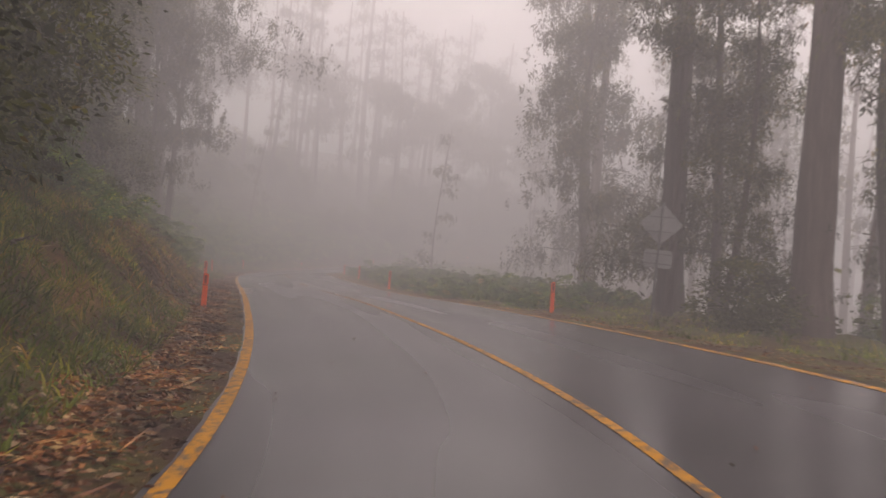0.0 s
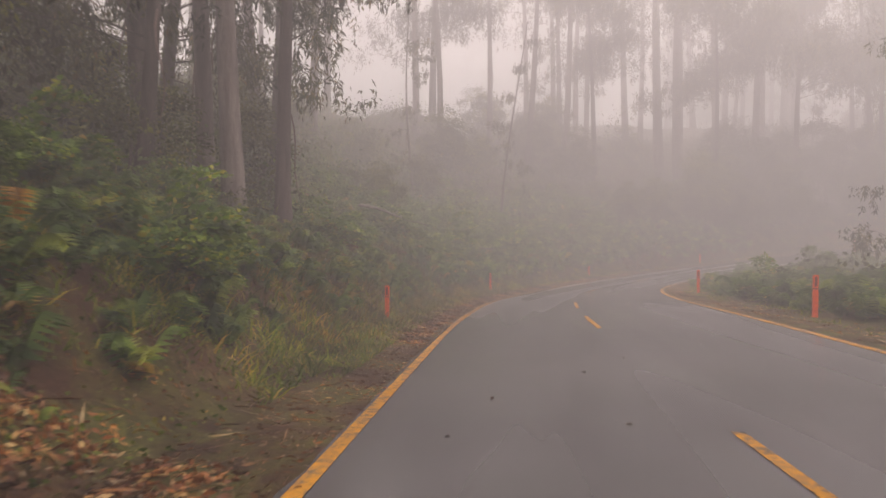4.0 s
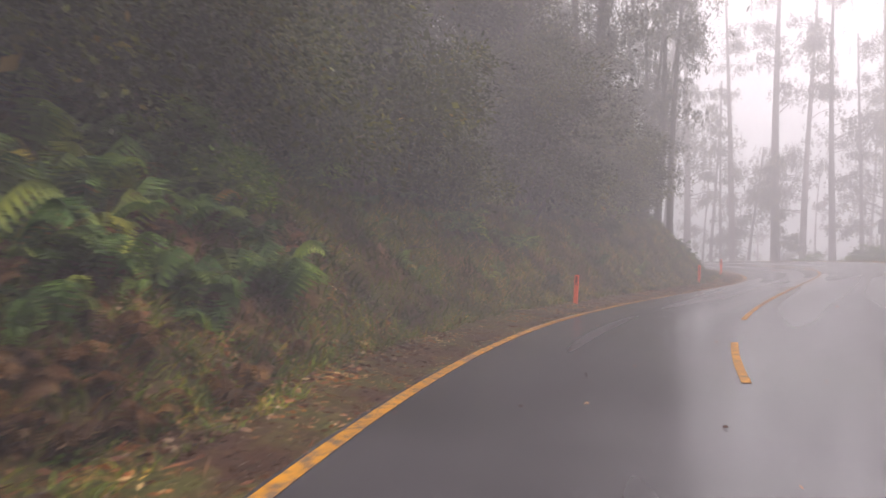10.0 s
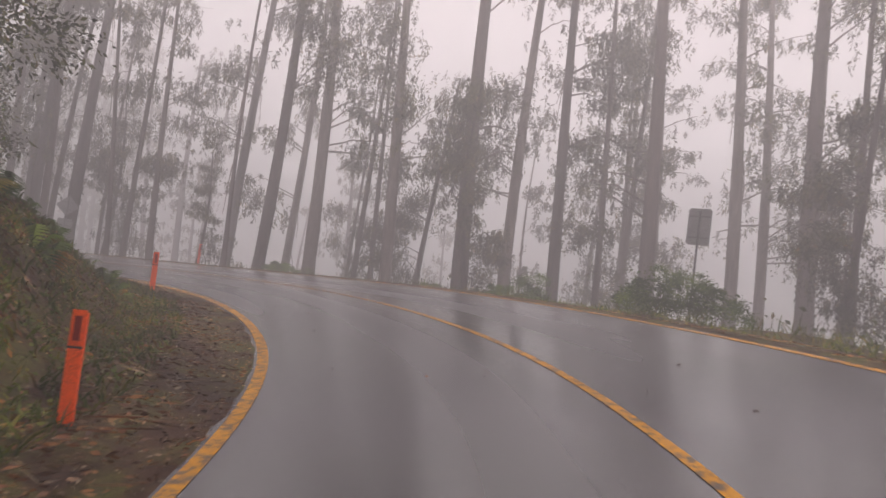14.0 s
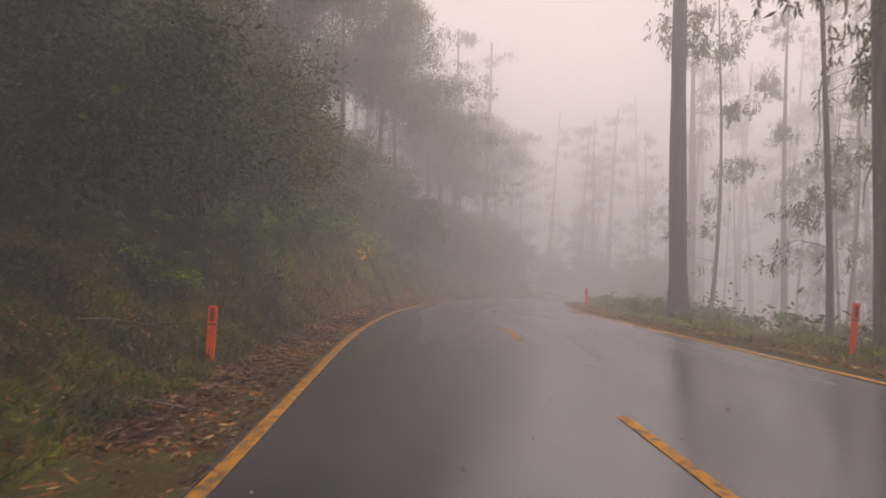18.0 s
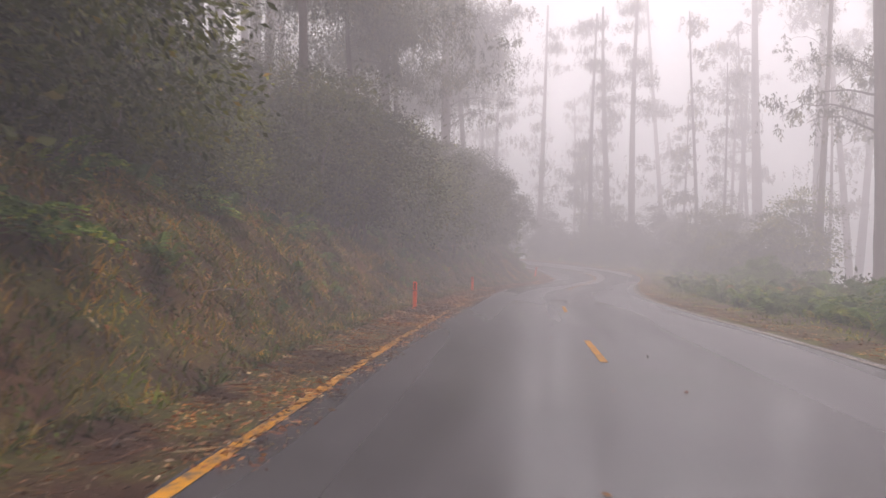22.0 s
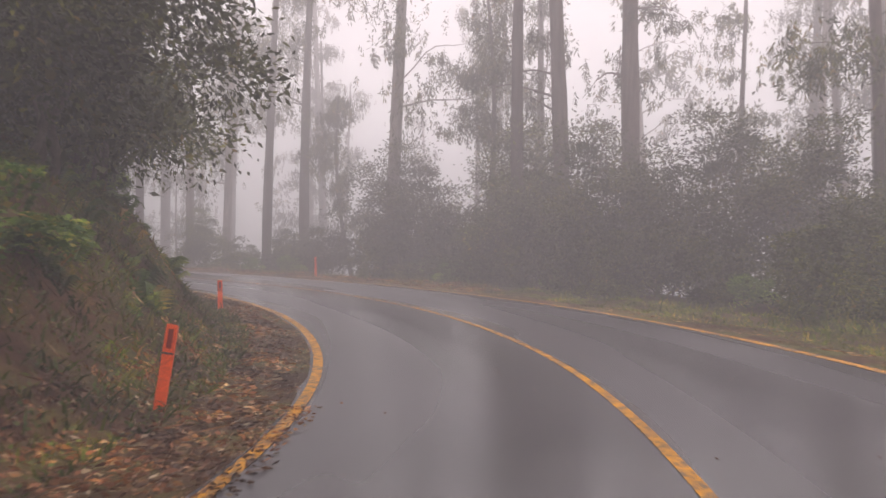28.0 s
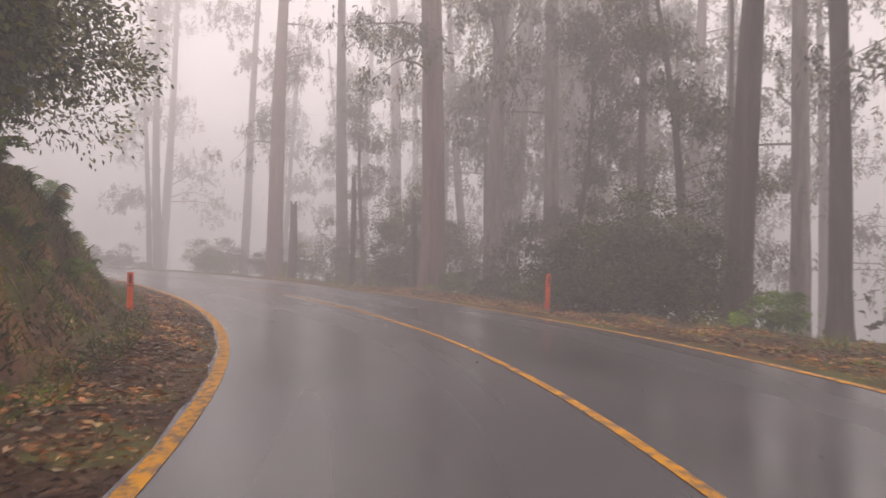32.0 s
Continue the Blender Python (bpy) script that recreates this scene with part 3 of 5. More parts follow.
def shrub(seed, tall=3.0, wide=2.0, leaf_material=None, clumps=26, per=90, leaf=0.13, name="shrub", stems=2, skirt=0.15, slim=0.42):
    """A bush: crooked stems that end in rounded leafy pads, dense outside, with dark gaps between the pads."""
    g = np.random.RandomState(seed)
    base = new(name)
    at, aim, tubes = [], [], []
    for k in range(clumps):
        az, el = k * 2.4 + g.uniform(-0.4, 0.4), math.asin(min(1.0, g.uniform(0.0, 1.0) ** 0.8))
        r = g.uniform(0.55, 1.0) if g.uniform() < 0.8 else g.uniform(0.1, 0.5)
        way = np.array([math.cos(az) * math.cos(el), math.sin(az) * math.cos(el), math.sin(el)])
        c = np.array([way[0] * wide * 0.5 * r, way[1] * wide * 0.5 * r, tall * (skirt + (0.9 - skirt) * way[2] * r + g.uniform(0, 0.1))])
        n = int(per * g.uniform(0.5, 1.5))
        size = g.uniform(0.10, 0.24) * (wide + tall) * 0.5
        p = g.normal(size=(n, 3)) + way * 0.7 + np.array([0, 0, 0.3])
        p /= np.linalg.norm(p, axis=1)[:, None]
        at.append(c + p * (size * g.uniform(0.35, 1.0, n) ** 0.5)[:, None] * np.array([1.0, 1.0, 0.62]) * (1 + 0.25 * g.normal(size=(n, 1))))
        aim.append(p * 0.8 + g.normal(size=(n, 3)) * 0.5 + np.array([0, 0, -0.25]))
        if k < stems:
            t = np.linspace(0, 1, 8)[:, None]
            lp = np.array([g.normal() * 0.12, g.normal() * 0.12, -0.4]) * (1 - t) + c * t + np.sin(t * 5 + k) * 0.07 * wide * (1 - t) * t * 2 + g.normal(size=(8, 3)) * 0.03 * t
            tubes.append(tube(lp, 0.04 * tall / 3 * np.linspace(1, 0.3, 8) * g.uniform(0.7, 1.5), 6))
    for v, f in tubes:
        child("stem", mesh_of("stem", v, f, TWIG, True), base)
    core = g.normal(size=(int(clumps * 14), 3)) * np.array([wide * 0.17, wide * 0.17, tall * 0.16]) + np.array([0, 0, tall * 0.42])
    core[:, 2] = np.maximum(core[:, 2], tall * skirt * 0.6)
    v, f = merged([leaves(g, np.concatenate(at), np.concatenate(aim), leaf, leaf * slim), leaves(g, core, g.normal(size=core.shape), leaf * 1.6, leaf * 0.9)])
    child("foliage", mesh_of("foliage", v, f, leaf_material or SHRUB_LEAF), base)
    return base


def frond(seed, size, material):
    """One arching bracken frond with rows of toothed leaflets."""
    g = np.random.RandomState(seed)
    reach, rise = size * g.uniform(0.65, 1.1), size * g.uniform(0.4, 0.9)
    t = np.linspace(0.1, 1, 13)
    spine = np.stack([reach * t, 0.08 * size * np.sin(t * 3 + seed), rise * np.sin(t * 2.45)], 1)
    vs, fs = [tube(spine, 0.007 * np.linspace(1, 0.3, 13), 3)], []
    for sg in (-1, 1):
        for i in range(1, 13):
            ln = size * 0.34 * math.sin(min(1.0, 1.1 - t[i]) * 2.1 + 0.2) + 0.02
            aim = np.array([0.35, sg, -0.22]) + g.normal(size=3) * 0.1
            aim /= np.linalg.norm(aim)
            u = np.linspace(0.05, 0.9, 4)[:, None]
            at = spine[i] + aim * ln * u
            small = np.concatenate([at, at])
            way = np.concatenate([np.tile(np.array([0.9, 0.25 * sg, -0.1]), (4, 1)), np.tile(np.array([-0.9, 0.25 * sg, -0.1]), (4, 1))]) + aim * 0.5
            v, f = leaves(g, small, way, ln * 0.32, ln * 0.2)
            vs.append((v, f))
    return mesh_of("frond", *merged(vs), material)


FROND_MESHES = {}


def fern(seed, size=0.9, fronds=8, material=None):
    g = np.random.RandomState(seed)
    base = new("fern")
    material = material or FERN_LEAF
    for k in range(fronds):
        key = (k % 4, material.name)
        if key not in FROND_MESHES:
            FROND_MESHES[key] = frond(k % 4 + 50, 1.0, material)
        ob = child("frond", FROND_MESHES[key], base)
        ob.rotation_euler = (g.normal() * 0.15, g.normal() * 0.2, 6.283 * k / fronds + g.normal() * 0.25)
        ob.scale = (size * g.uniform(0.8, 1.15),) * 3
    return base


# ---- plants: kinds to copy from ----
GUMS = [gum_tree(10, 30, 0.42, BARK, 84, 0.22, 110, 3.8), gum_tree(11, 27, 0.30, BARK_DARK, 76, 0.3, 120, 3.4), gum_tree(12, 28, 0.34, BARK_PALE, 80, 0.26, 110, 3.6),
        gum_tree(13, 24, 0.20, BARK, 72, 0.18, 100, 2.8), gum_tree(14, 26, 0.24, BARK_PALE, 76, 0.2, 100, 3.0), gum_tree(15, 31, 0.52, BARK_RED, 84, 0.26, 110, 4.0)]
FAR_GUMS = [far_gum(16, 28, 0.35, None, 0.42), far_gum(17, 26, 0.28, BARK_PALE, 0.38), far_gum(18, 30, 0.42, BARK, 0.45)]
SLIMS = [gum_tree(20, 17, 0.11, BARK, 44, 0.15, 80, 2.0, 0.5, 1, 0.22, 1, "young_gum"), gum_tree(21, 14, 0.09, BARK_PALE, 40, 0.12, 80, 1.8, 0.5, 1, 0.22, 1, "young_gum"),
         gum_tree(22, 8, 0.06, BARK, 36, 0.1, 90, 1.5, 0.3, 1, 0.2, 0, "young_gum")]
DENSE = [gum_tree(23, 11, 0.13, BARK_DARK, 84, 0.16, 200, 2.6, 0.4, 3, 0.19, 1, "leafy_gum"), gum_tree(24, 14, 0.17, BARK_DARK, 96, 0.14, 200, 3.0, 0.5, 3, 0.19, 1, "leafy_gum")]
OVERHANG = [gum_tree(27, 21, 0.26, BARK_DARK, 176, 0.50, 230, 7.4, 0.5, 5, 0.3, 2, "overhanging_gum", 0.7), gum_tree(28, 23, 0.30, BARK, 192, 0.47, 230, 7.8, 0.6, 5, 0.3, 3, "overhanging_gum", 0.7)]
BARE = [gum_tree(25, 21, 0.17, BARK_PALE, 40, 0.3, 40, 3.0, 0.3, 6, 0.24, 8), gum_tree(26, 18, 0.12, BARK, 32, 0.3, 40, 2.4, 0.35, 5, 0.22, 4)]
SHRUBS = [shrub(30, 3.4, 3.4, None, 30, 190, 0.13, skirt=0.05), shrub(31, 2.6, 2.8, None, 26, 170, 0.12, skirt=0.05), shrub(32, 5.6, 4.4, None, 46, 260, 0.15, skirt=0.05)]
FINE = [shrub(36, 3.2, 3.2, DARK_LEAF, 34, 260, 0.125, skirt=0.05), shrub(37, 5.4, 4.2, DARK_LEAF, 52, 380, 0.125, stems=4), shrub(38, 2.4, 2.6, DARK_LEAF, 28, 230, 0.11, skirt=0.05)]
CANOPY = [shrub(45, 9.5, 6.0, DARK_LEAF, 64, 360, 0.18, "bank_tree", 5, 0.14), shrub(46, 8.0, 5.0, DARK_LEAF, 54, 360, 0.17, "bank_tree", 5, 0.2)]
LOW = [shrub(33, 2.0, 2.6, BRIGHT_LEAF, 26, 300, 0.085, "bush"), shrub(34, 1.2, 1.8, BRIGHT_LEAF, 18, 220, 0.075, "bush"), shrub(35, 0.9, 1.5, SHRUB_LEAF, 16, 130, 0.09, "bush")]
FERNS = [fern(40), fern(41, 0.75, 6), fern(42, 1.15, 8)]
BROWN_FERNS = [fern(43, 0.8, 5, FERN_DEAD)]
for kinds, label, category in ((GUMS, "tall gum tree with shedding bark and hanging leaves", "tree"), (FAR_GUMS, "tall gum tree dim in the cloud", "tree"),
                               (SLIMS, "slender young gum tree with drooping leaves", "tree"), (DENSE, "leafy young gum tree with dense drooping foliage", "tree"), (BARE, "thin gum tree with bare crooked limbs and hanging bark", "tree"), (OVERHANG, "broad gum tree whose leafy limbs hang over the road", "tree"), (FINE, "dense dark green shrub with fine leaves and crooked stems", "shrub"), (CANOPY, "tall dark leafy tree rooted on the bank", "tree"), (SHRUBS, "dense dark green shrub with crooked stems", "shrub"),
                               (LOW, "low bright green bush beside the road", "shrub"), (FERNS, "green bracken fern on the bank", "fern"),
                               (BROWN_FERNS, "dead brown bracken fern on the bank", "fern")):
    for ob in kinds:
        tagged(ob, label, category)
FIRST_USE = set()


def put(ob, s, o, scale=1.0, turn=0.0, sink=0.1, lean=0.0, lean_way=0.0, group=""):
    """Stand a plant on the ground; the first use moves the plant itself, later ones copy it."""
    p = spot(s, o, sink)
    m = Matrix.Translation(p) @ Matrix.Rotation(lean, 4, Vector((math.cos(lean_way), math.sin(lean_way), 0))) @ Matrix.Rotation(turn, 4, "Z")
    if ob in FIRST_USE:
        c = copy_thing(ob, m)
    else:
        FIRST_USE.add(ob)
        c = ob
        c.matrix_basis = m
    c.scale = (scale,) * 3
    return tagged(c, group=group) if group else c


# ---- plants: where they stand ----
R = random.Random(5)


def clear(s, o, reach):
    """True where no other stretch of the road comes within reach."""
    x, y = plan(s, o)
    d = np.hypot(RX - float(x), RY - float(y))
    return d.min() > reach


def scatter(kinds, count, s_range, o_range, scales, group, sink=0.1, lean=0.05, reach=0.0):
    for _ in range(count):
        s, o = R.uniform(*s_range), R.uniform(*o_range)
        if reach and not clear(s, o, reach) or 124 < s < 140 and -10 < o < -6 and kinds is SHRUBS:
            continue
        put(R.choice(kinds), s, o, R.uniform(*scales), R.uniform(0, 6.28), sink, R.gauss(0, lean), R.uniform(0, 6.28), group)


def trees(rows, group, kinds=()):
    """Single gums: (s, o, trunk radius); the kind nearest in girth is taken."""
    girths = kinds or [(0.42, GUMS[0]), (0.30, GUMS[1]), (0.34, GUMS[2]), (0.20, GUMS[3]), (0.24, GUMS[4]), (0.52, GUMS[5]), (0.11, SLIMS[0]), (0.09, SLIMS[1])]
    for s, o, r, *dark in rows:
        girth, kind = (0.30, GUMS[1]) if dark else min(girths, key=lambda a: abs(a[0] - r) + 0.03 * R.random())
        put(kind, s, o, min(1.25, max(0.62, r / girth)), R.uniform(0, 6.28), 0.05, R.gauss(0, 0.02), R.uniform(0, 6.28), group)


trees([(13.5, 9.1, 0.45), (18.5, 9.0, 0.36, 1), (19.5, 17.7, 0.22), (37, 16.8, 0.34), (46.5, -8.2, 0.26), (47.5, -9.4, 0.22),
       (50, -10, 0.16), (49, -8, 0.2), (52, -9.5, 0.2)], "gums by the first bend")
HIGH = [gum_tree(50, 30, 0.42, BARK, 60, 0.48, 90, 3.6), gum_tree(51, 28, 0.32, BARK_PALE, 56, 0.45, 90, 3.2)]
for ob in HIGH:
    tagged(ob, "tall straight gum tree with a high crown", "tree")
trees([(96, -17.7, 0.5), (96.5, -15.9, 0.42), (99.5, -15.8, 0.36), (105, -18.2, 0.34), (98.5, -27.3, 0.34), (95, -30.6, 0.36), (96, -23.4, 0.4), (93, -29.8, 0.34), (102, -14.2, 0.4),
       (89.5, -26.6, 0.32), (90.5, -22.8, 0.31), (98.5, -19.8, 0.42), (88, -18, 0.34), (84, -22, 0.3), (80, -25, 0.34)], "gums on the hill", [(0.42, HIGH[0]), (0.32, HIGH[1])])
trees([(152.5, 11.5, 0.36), (149, 11.5, 0.32), (147, 13.4, 0.43), (146.5, 15.9, 0.33), (145, 16.4, 0.32), (144.5, 18.8, 0.2), (144.5, 21.2, 0.2), (143, 18.4, 0.4), (142, 22.8, 0.36),
       (142, 25.8, 0.32), (140, 21.7, 0.45), (132.5, 13.3, 0.5, 1), (158.5, 13.5, 0.32), (130, 13.4, 0.36), (128, 12.2, 0.34), (130, -7.75, 0.21, 1), (130.6, -7.0, 0.2, 1), (131.6, -7.5, 0.12), (133.5, -8.4, 0.2, 1), (129.2, -8.3, 0.11)],
      "gums round the second bend")
trees([(183, 7.3, 0.42, 1), (164.5, 6.6, 0.2), (165, 7.4, 0.17), (163, 7.0, 0.31, 1), (160.5, 7.2, 0.13), (160, 7.7, 0.16), (158.5, 7.9, 0.17), (153, 8.4, 0.3, 1), 
       (152, 14.5, 0.18), (151, 14.3, 0.17), (155.5, 14.3, 0.26), (166.5, 7.6, 0.28, 1), (168, 7.2, 0.22), (170, 9.6, 0.2)], "gums below the second bend")
trees([(224.5, 14, 0.42), (234, -9.4, 0.38), (222.5, -9.2, 0.28), (235.5, 24, 0.17), (210, 24, 0.2), (226, 26, 0.2), (205, 18, 0.22)], "gums along the straight")
trees([(259, 8.4, 0.29), (258.5, 10.2, 0.38), (256.5, 10.8, 0.4), (265.5, 9.0, 0.36), (271.5, 11.3, 0.31), (277.5, 14.4, 0.33), (257, 18.5, 0.17), (257, 25.8, 0.25), (258.5, 31, 0.41), (272.5, 9.6, 0.28),
       (270.5, 29, 0.27), (277.5, 10.8, 0.27), (279.5, 33, 0.34), (264, 18.5, 0.3), (251, 12.2, 0.2), (251.5, 15.4, 0.17)], "gums behind the bushes")
trees([(292, 6.4, 0.5), (292, 9.1, 0.38), (291, 30, 0.36), (278.5, 36, 0.25), (277.5, 27, 0.28), (294, 27, 0.36), (290, 10.4, 0.33), (281, 8.4, 0.32), (280.5, 11, 0.28), (284, 15.1, 0.35), (307.5, 6.4, 0.5),
       (307.5, 11, 0.42), (287, 11.6, 0.18), (299.5, 32, 0.3), (312, 24, 0.4)], "gums by the last bend")

for kind, s, o, size in [(0, 237, 13.6, 1.3), (1, 206, 22, 1.0), (1, 153.8, 7.3, 1.0), (1, 241, 19, 1.1), (0, 247, 20, 1.0), (1, 285.5, 13.5, 1.0)]:
    put(BARE[kind], s, o, size, R.uniform(0, 6.28), 0.05, R.gauss(0, 0.02), R.uniform(0, 6.28), "half-bare gums")

# forest filling the hill side and the slope below the road
scatter(FAR_GUMS, 8, (-25, 46), (-45, -16), (0.8, 1.15), "hillside gums", reach=9)
scatter(FAR_GUMS + HIGH, 64, (60, 310), (-45, -14), (0.8, 1.15), "hillside gums", reach=9)
scatter(FAR_GUMS, 6, (-25, 80), (24, 48), (0.8, 1.15), "gums below the road", reach=11)
scatter(FAR_GUMS + GUMS[3:5], 42, (90, 150), (17, 48), (0.8, 1.15), "gums below the road", reach=11)
scatter(FAR_GUMS, 10, (150, 205), (24, 48), (0.8, 1.15), "gums below the road", reach=16)
scatter(FAR_GUMS + GUMS[3:5], 28, (212, 310), (24, 50), (1.25, 1.6), "gums below the road", reach=11)
for s, o, size in [(18, 10.2, 1.0), (13, 11, 1.1), (22, 12, 1.0), (31, 13.5, 1.5), (36.5, 16, 1.6), (40, -9.5, 1.1), (44, -9, 1.2), (36, -10, 1.1), (30, -10.5, 1.2), (48, -11, 1.2), (24, -11, 1.1), (8, -9.5, 1.2), (-2, -9.5, 1.2), (1, -11, 1.2),
                   (134.5, 17, 1.1), (138, 17, 1.0), (146, 12, 1.0), (150, 16, 1.1), (163.5, 9.6, 0.7), (155.0, 6.9, 0.42), 
                   (15.6, 8.5, 0.62), (17.2, 8.0, 0.8),
                   (118, -9.5, 1.2), (128.5, -9.4, 0.9), (262, 10.5, 1.0), (269, 11.5, 1.0), (284, 10, 0.9), (288, 9, 0.9), (296, 12, 1.0), (302, 9, 0.8)]:
    put(R.choice(DENSE), s, o, size, R.uniform(0, 6.28), 0.1, R.gauss(0, 0.05), R.uniform(0, 6.28), "leafy young gums")
scatter(SLIMS, 20, (60, 148), (11, 26), (0.8, 1.3), "young gums below the road", reach=7)
scatter(SLIMS, 5, (150, 205), (10, 20), (0.8, 1.2), "young gums below the road", reach=9)
scatter(SLIMS, 12, (212, 310), (17, 32), (0.8, 1.3), "young gums below the road", reach=7)
scatter(SLIMS, 24, (60, 310), (-20, -9), (0.8, 1.2), "young gums on the hill", reach=7.5)
# bank: dense dark shrubs that hang over the cut
for lo, hi, count, o_range, scales in [(-12, 14, 14, (-10, -7.5), (0.9, 1.25)), (14, 46, 18, (-12, -8.4), (0.7, 1.1)), (46, 64, 10, (-14, -9.5), (0.5, 0.9)), (64, 92, 12, (-18, -10.5), (0.4, 0.65)), (54, 96, 18, (-27, -15), (0.8, 1.2)), (93, 128, 34, (-12, -7.6), (0.8, 1.2)),
                                       (128, 172, 18, (-12, -8), (0.7, 1.0)), (172, 205, 22, (-11, -7.4), (0.85, 1.15)), (205, 240, 26, (-11, -7.2), (0.9, 1.2)), (240, 305, 22, (-12, -8.4), (0.8, 1.15))]:
    scatter(SHRUBS, count, (lo, hi), o_range, scales, "shrubs on the bank", 0.25, 0.1, 6.8)
# big shrubs that lean out over the last bend and the dark stretch before it
for s, o, size in [(4, -7.6, 1.1), (-3, -7.9, 1.2), (87, -9.6, 0.75), (90, -9.0, 0.85), (93.5, -8.3, 0.95), (97, -7.8, 1.0), (100, -7.4, 1.15), (108, -7.3, 1.2), (196, -7.0, 1.1), (212, -6.9, 1.15), (219, -6.7, 1.2),
                   (226, -6.6, 1.25), (233, -6.9, 1.2), (248, -7.2, 1.2), (254, -7.0, 1.15), (260, -7.1, 1.2), (266, -7.2, 1.1), (272, -7.6, 1.2), (279, -7.7, 1.15), (275.5, -7.9, 1.1), (282.5, -7.5, 1.1), (286, -8.2, 1.0)]:
    put(FINE[1], s, o, size, R.uniform(0, 6.28), 0.3, R.uniform(0.0, 0.12), R.uniform(0, 6.28), "shrubs on the bank")
# gums on the bank whose crowns reach over the road
# some crowns are seen; the rest stand unseen to shade the fog below
for s, o, size in [(-8, -9, 1.0), (0, -8.6, 0.9), (9, -9.2, 1.0), (18, -9.4, 0.95), (27, -9.6, 0.95), (45, -9.4, 0.9), (96, -10, 1.0), (103, -9.2, 1.0), (111, -9.0, 1.0), (119, -9.4, 1.0), (113, -13, 1.1), (152, -10.5, 0.95), (160, -9.6, 1.0),
                   (168, -9.2, 0.85), (176, -9.2, 0.72), (184, -9.6, 0.7), (191, -9.4, 0.7), (198, -9.0, 0.7), (205, -9.2, 0.8), (212, -8.8, 0.72), (219, -8.8, 0.72), (226, -9.2, 0.66), (196, -24, 1.0), (205, -26, 1.0), (213, -24, 1.0), (221, -27, 1.0),
                   (4, -12.5, 1.1), (14, -13.2, 1.1), (58.5, -14, 0.85), (68, -19, 1.0), (80, -22, 1.0), (90, -17, 1.0), (246, -10, 0.85), (256, -10.6, 0.85)]:
    put(R.choice(OVERHANG), s, o, size, R.uniform(0, 6.28), 0.1, R.uniform(0.0, 0.07), math.radians(float(np.interp(s, SS, TH)) * 57.3 + 180), "gums overhanging the road")
# tall leafy trees that shade the bank
for lo, hi, count, size in [(-14, 16, 8, 1), (28, 40, 2, 1), (96, 124, 9, 1), (140, 150, 3, 1), (152, 184, 11, 0.8), (188, 206, 5, 0.6), (206, 242, 12, 0.62), (244, 262, 4, 0.9)]:
    for k in range(count):
        put(R.choice(CANOPY), lo + (hi - lo) * (k + R.random()) / count, R.uniform(-12.0, -9.4), size * R.uniform(0.85, 1.15), R.uniform(0, 6.28), 0.3, R.gauss(0, 0.06), R.uniform(0, 6.28), "trees shading the bank")
for s, o, size in [(-1, -8.0, 1.0), (2.5, -7.2, 1.0), (6, -7.5, 0.95), (9.5, -7.8, 0.9), (150, -8.2, 1.0), (156, -7.8, 1.0), (160, -7.4, 1.05), (165, -7.2, 1.0), (169.5, -7.0, 1.0), (174, -7.0, 0.95), (112, -7.3, 1.0), (116, -7.5, 1.0),
                   (103, -7.2, 1.0), (95, -7.5, 0.9), (13.9, 7.9, 0.75)]:
    put(R.choice(FINE[:2]), s, o, size, R.uniform(0, 6.28), 0.25, R.uniform(0, 0.1), R.uniform(0, 6.28), "shrubs on the bank" if o < 0 else "shrubs along the outer verge")
# undergrowth that fills the forest floor
def undergrowth(name, count, s_range, o_range, tall, material, seed, label, length=0.26, width=0.13):
    g = np.random.RandomState(seed)
    n = count // 45
    cs, co = g.uniform(*s_range, n), g.uniform(*o_range, n)
    k = np.repeat(np.arange(n), 45)
    size = g.uniform(0.5, 1.3, n)[k]
    s, o = cs[k] + g.normal(size=len(k)) * 0.55 * size, co[k] + g.normal(size=len(k)) * 0.55 * size
    x, y = plan(s, o)
    far = np.ones(len(k), bool)
    for q in range(0, len(SS), 8):
        far &= (x - RX[q])**2 + (y - RY[q])**2 > 64
    z = height(s, o) + np.abs(g.normal(size=len(k))) * 0.45 * tall * size
    at = np.stack([x, y, z], 1)[far]
    v, f = leaves(g, at, g.normal(size=at.shape) + np.array([0, 0, 0.3]), length, width)
    tagged(new(name, mesh_of(name, v, f, material)), label, "undergrowth", kind="stuff")


undergrowth("hill_undergrowth", 64000, (44, 98), (-28, -8.6), 1.5, FERN_LEAF, 59, "dense blue-green ferns and scrub on the hillside", 0.2, 0.09)
undergrowth("hill_undergrowth", 140000, (-5, 312), (-34, -9), 1.3, SHRUB_LEAF, 57, "dense green undergrowth on the wooded hillside")
undergrowth("slope_undergrowth", 45000, (0, 310), (9, 30), 1.1, SHRUB_LEAF, 58, "scrubby undergrowth on the slope below the road")
# lower growth on the bank
scatter(LOW, 56, (-10, 90), (-9, -6.8), (0.6, 1.0), "bushes on the bank", 0.05, 0.1, 5.4)
scatter(LOW, 18, (64, 100), (-15, -8.5), (0.7, 1.0), "bushes on the bank", 0.1, 0.1, 7)
scatter(LOW, 34, (90, 305), (-8.5, -6.4), (0.5, 0.9), "bushes on the bank", 0.05, 0.1, 5.8)
